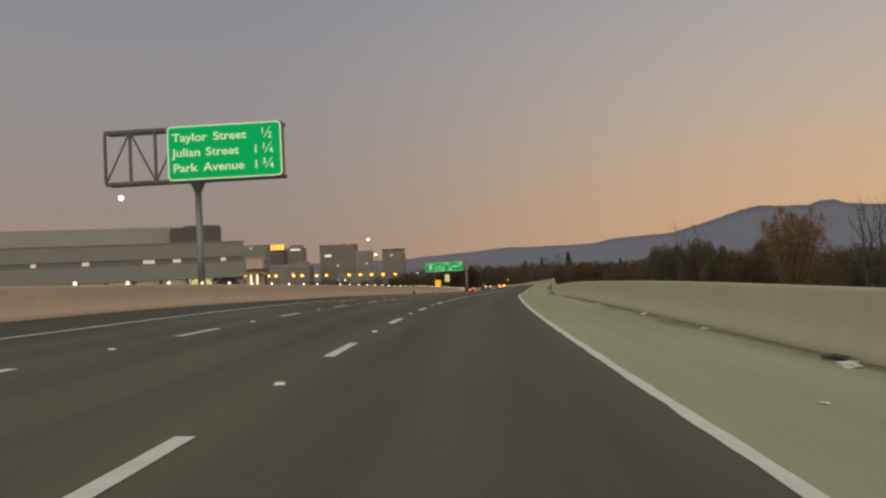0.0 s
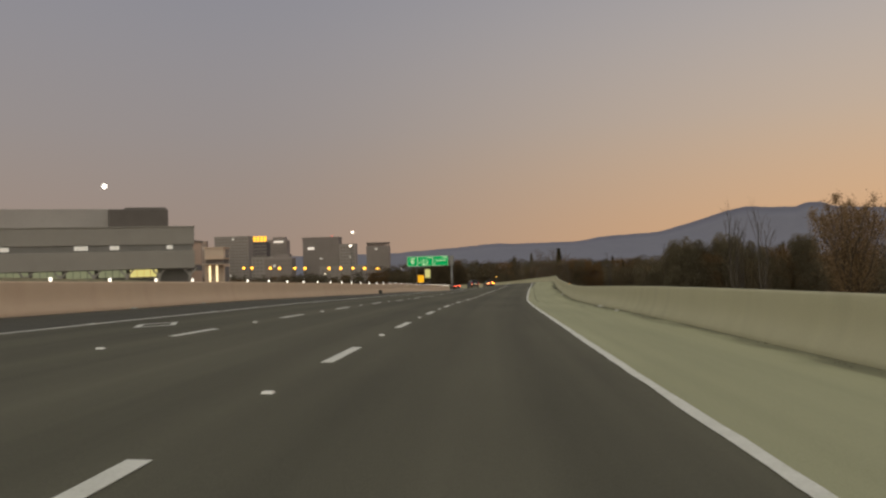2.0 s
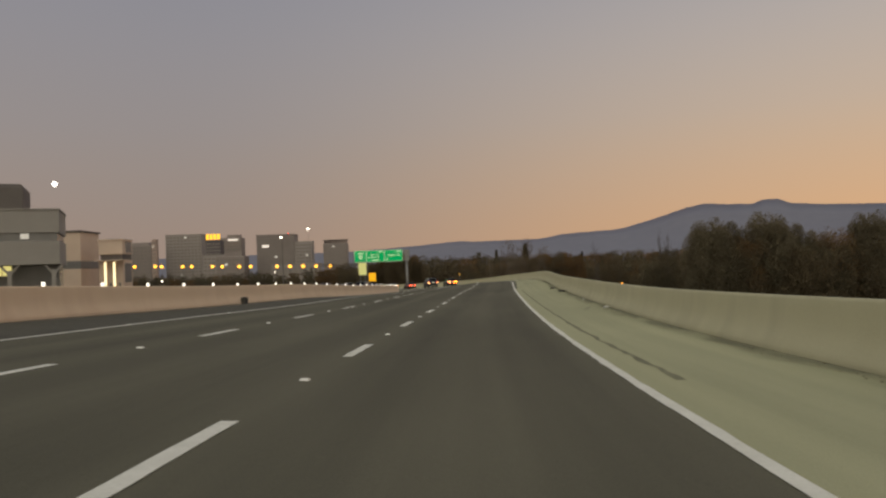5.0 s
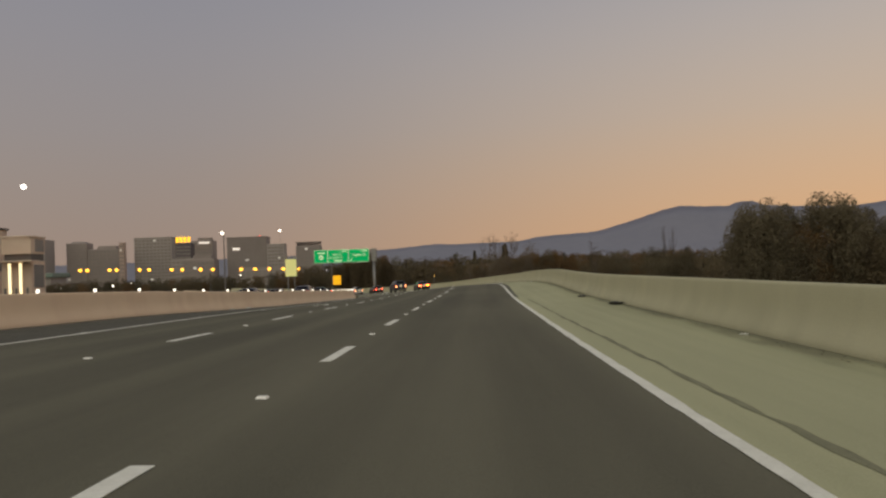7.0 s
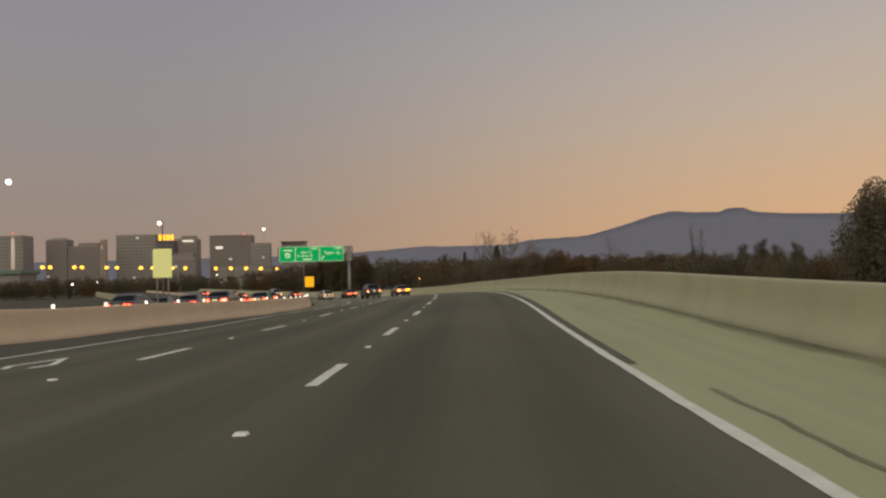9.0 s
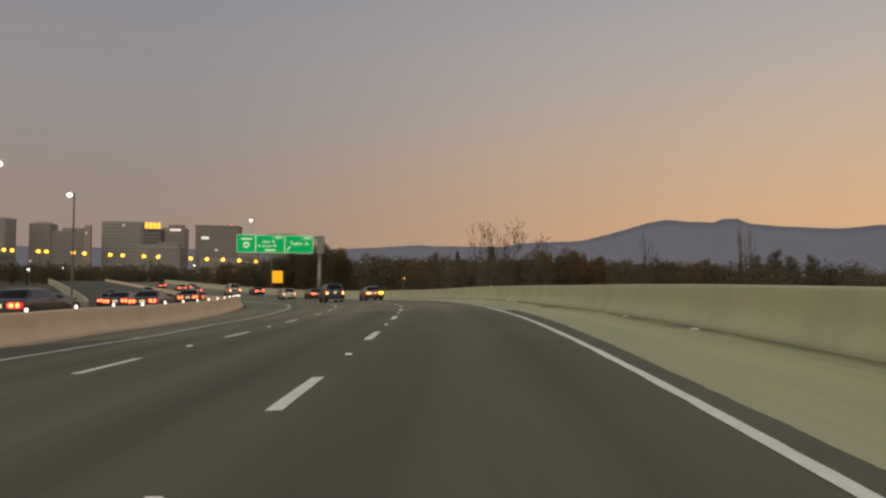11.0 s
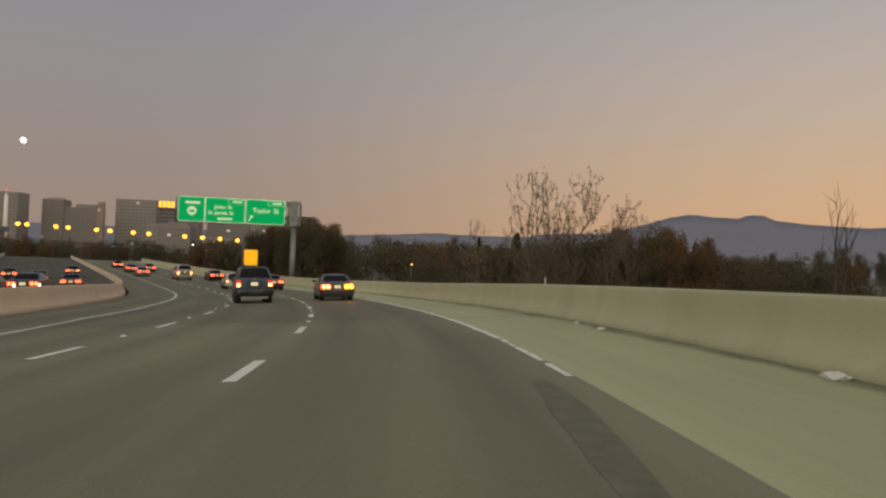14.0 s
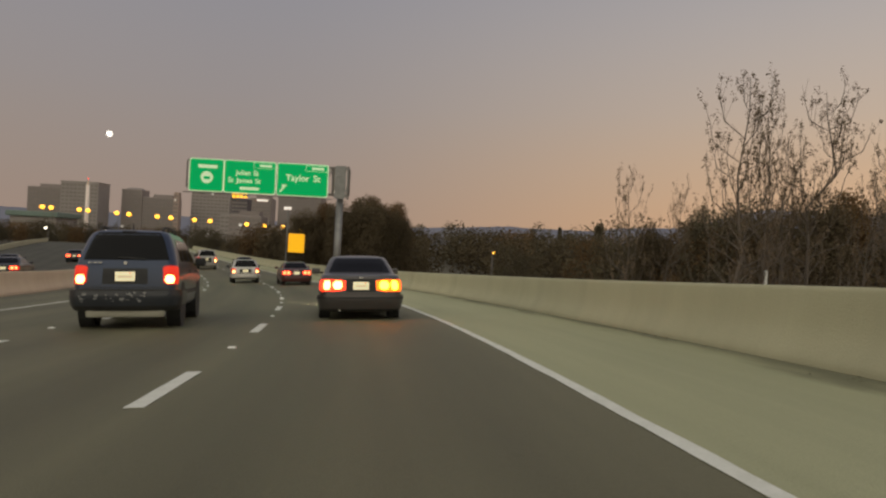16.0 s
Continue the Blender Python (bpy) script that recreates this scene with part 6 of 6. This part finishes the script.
def build_grit():
    """Dead leaves, grit and small stones swept against the foot of the shoulder barrier."""
    rnd = random.Random(77)
    bm = bmesh.new()
    for _ in range(1500):
        s = rnd.uniform(-5, 215)
        if noise.noise((s * 0.22, 4.0, 0.0)) < -0.12:
            continue
        p = on_road(s, RIGHT_WALL - 0.03 - abs(rnd.gauss(0, 0.16)), 0.004)
        r = rnd.uniform(0.006, 0.022)
        n = rnd.randint(4, 6)
        a0 = rnd.uniform(0, 6.28)
        rim = [bm.verts.new(p + Vector((math.cos(a0 + 6.283 * k / n) * r * rnd.uniform(0.6, 1.5), math.sin(a0 + 6.283 * k / n) * r * rnd.uniform(0.8, 2.2), 0.0))) for k in range(n)]
        top = bm.verts.new(p + Vector((0, 0, r * rnd.uniform(0.3, 0.9))))
        for k in range(n):
            bm.faces.new((rim[k], rim[(k + 1) % n], top))
    tagged(link("roadside_grit", bm, M_GRIT), "dark grit and dead leaves along the barrier foot", "debris", kind="stuff")


for n, (s, a, r) in enumerate(((49.0, -12.7, 0.10), (55.2, -12.72, 0.09), (119.6, -12.6, 0.09), (122.5, -12.7, 0.12))):
    litter(s, a, r, M_PAPER, "pale scrap lying at the foot of the median barrier", 70 + n)


def build_drain():
    """A dark scupper box at the foot of the median barrier."""
    ob = thing("drain_box", on_lane(96.3, LEFT_WALL + 0.10), "dark grimy drain box at the foot of the median barrier", "drain")
    part("housing", cube((0.26, 0.42, 0.34), (0, 0, 0.17), 0.03), M_UNDER, ob)
    for k in range(3):
        part("slot", cube((0.012, 0.32, 0.03), (0.134, 0, 0.09 + 0.08 * k)), M_TYRE, ob)


def build_grate():
    """A barred iron inlet in the shoulder, its rim a little proud of the concrete."""
    ob = thing("drain_grate", on_lane(159.45, 4.03), "dusty iron drain grate set in the concrete shoulder", "drain")
    W, L = 0.56, 0.7
    part("pit", cube((W - 0.06, L - 0.06, 0.004), (0, 0, 0.006)), M_TYRE, ob, "dark pit under the bars")
    for s in (1, -1):
        part("rim", cube((0.04, L, 0.018), (s * (W / 2 - 0.02), 0, 0.009), 0.004), M_UNDER, ob)
        part("rim", cube((W - 0.08, 0.04, 0.018), (0, s * (L / 2 - 0.02), 0.009), 0.004), M_UNDER, ob)
    for k in range(7):
        part("bar", cube((0.034, L - 0.08, 0.012), (-0.21 + 0.07 * k, 0, 0.012)), M_UNDER, ob)


build_drain()
build_grate()
M_GRIT = foliage("grit_and_dead_leaves", (0.07, 0.066, 0.042), (0.20, 0.19, 0.125))
build_grit()
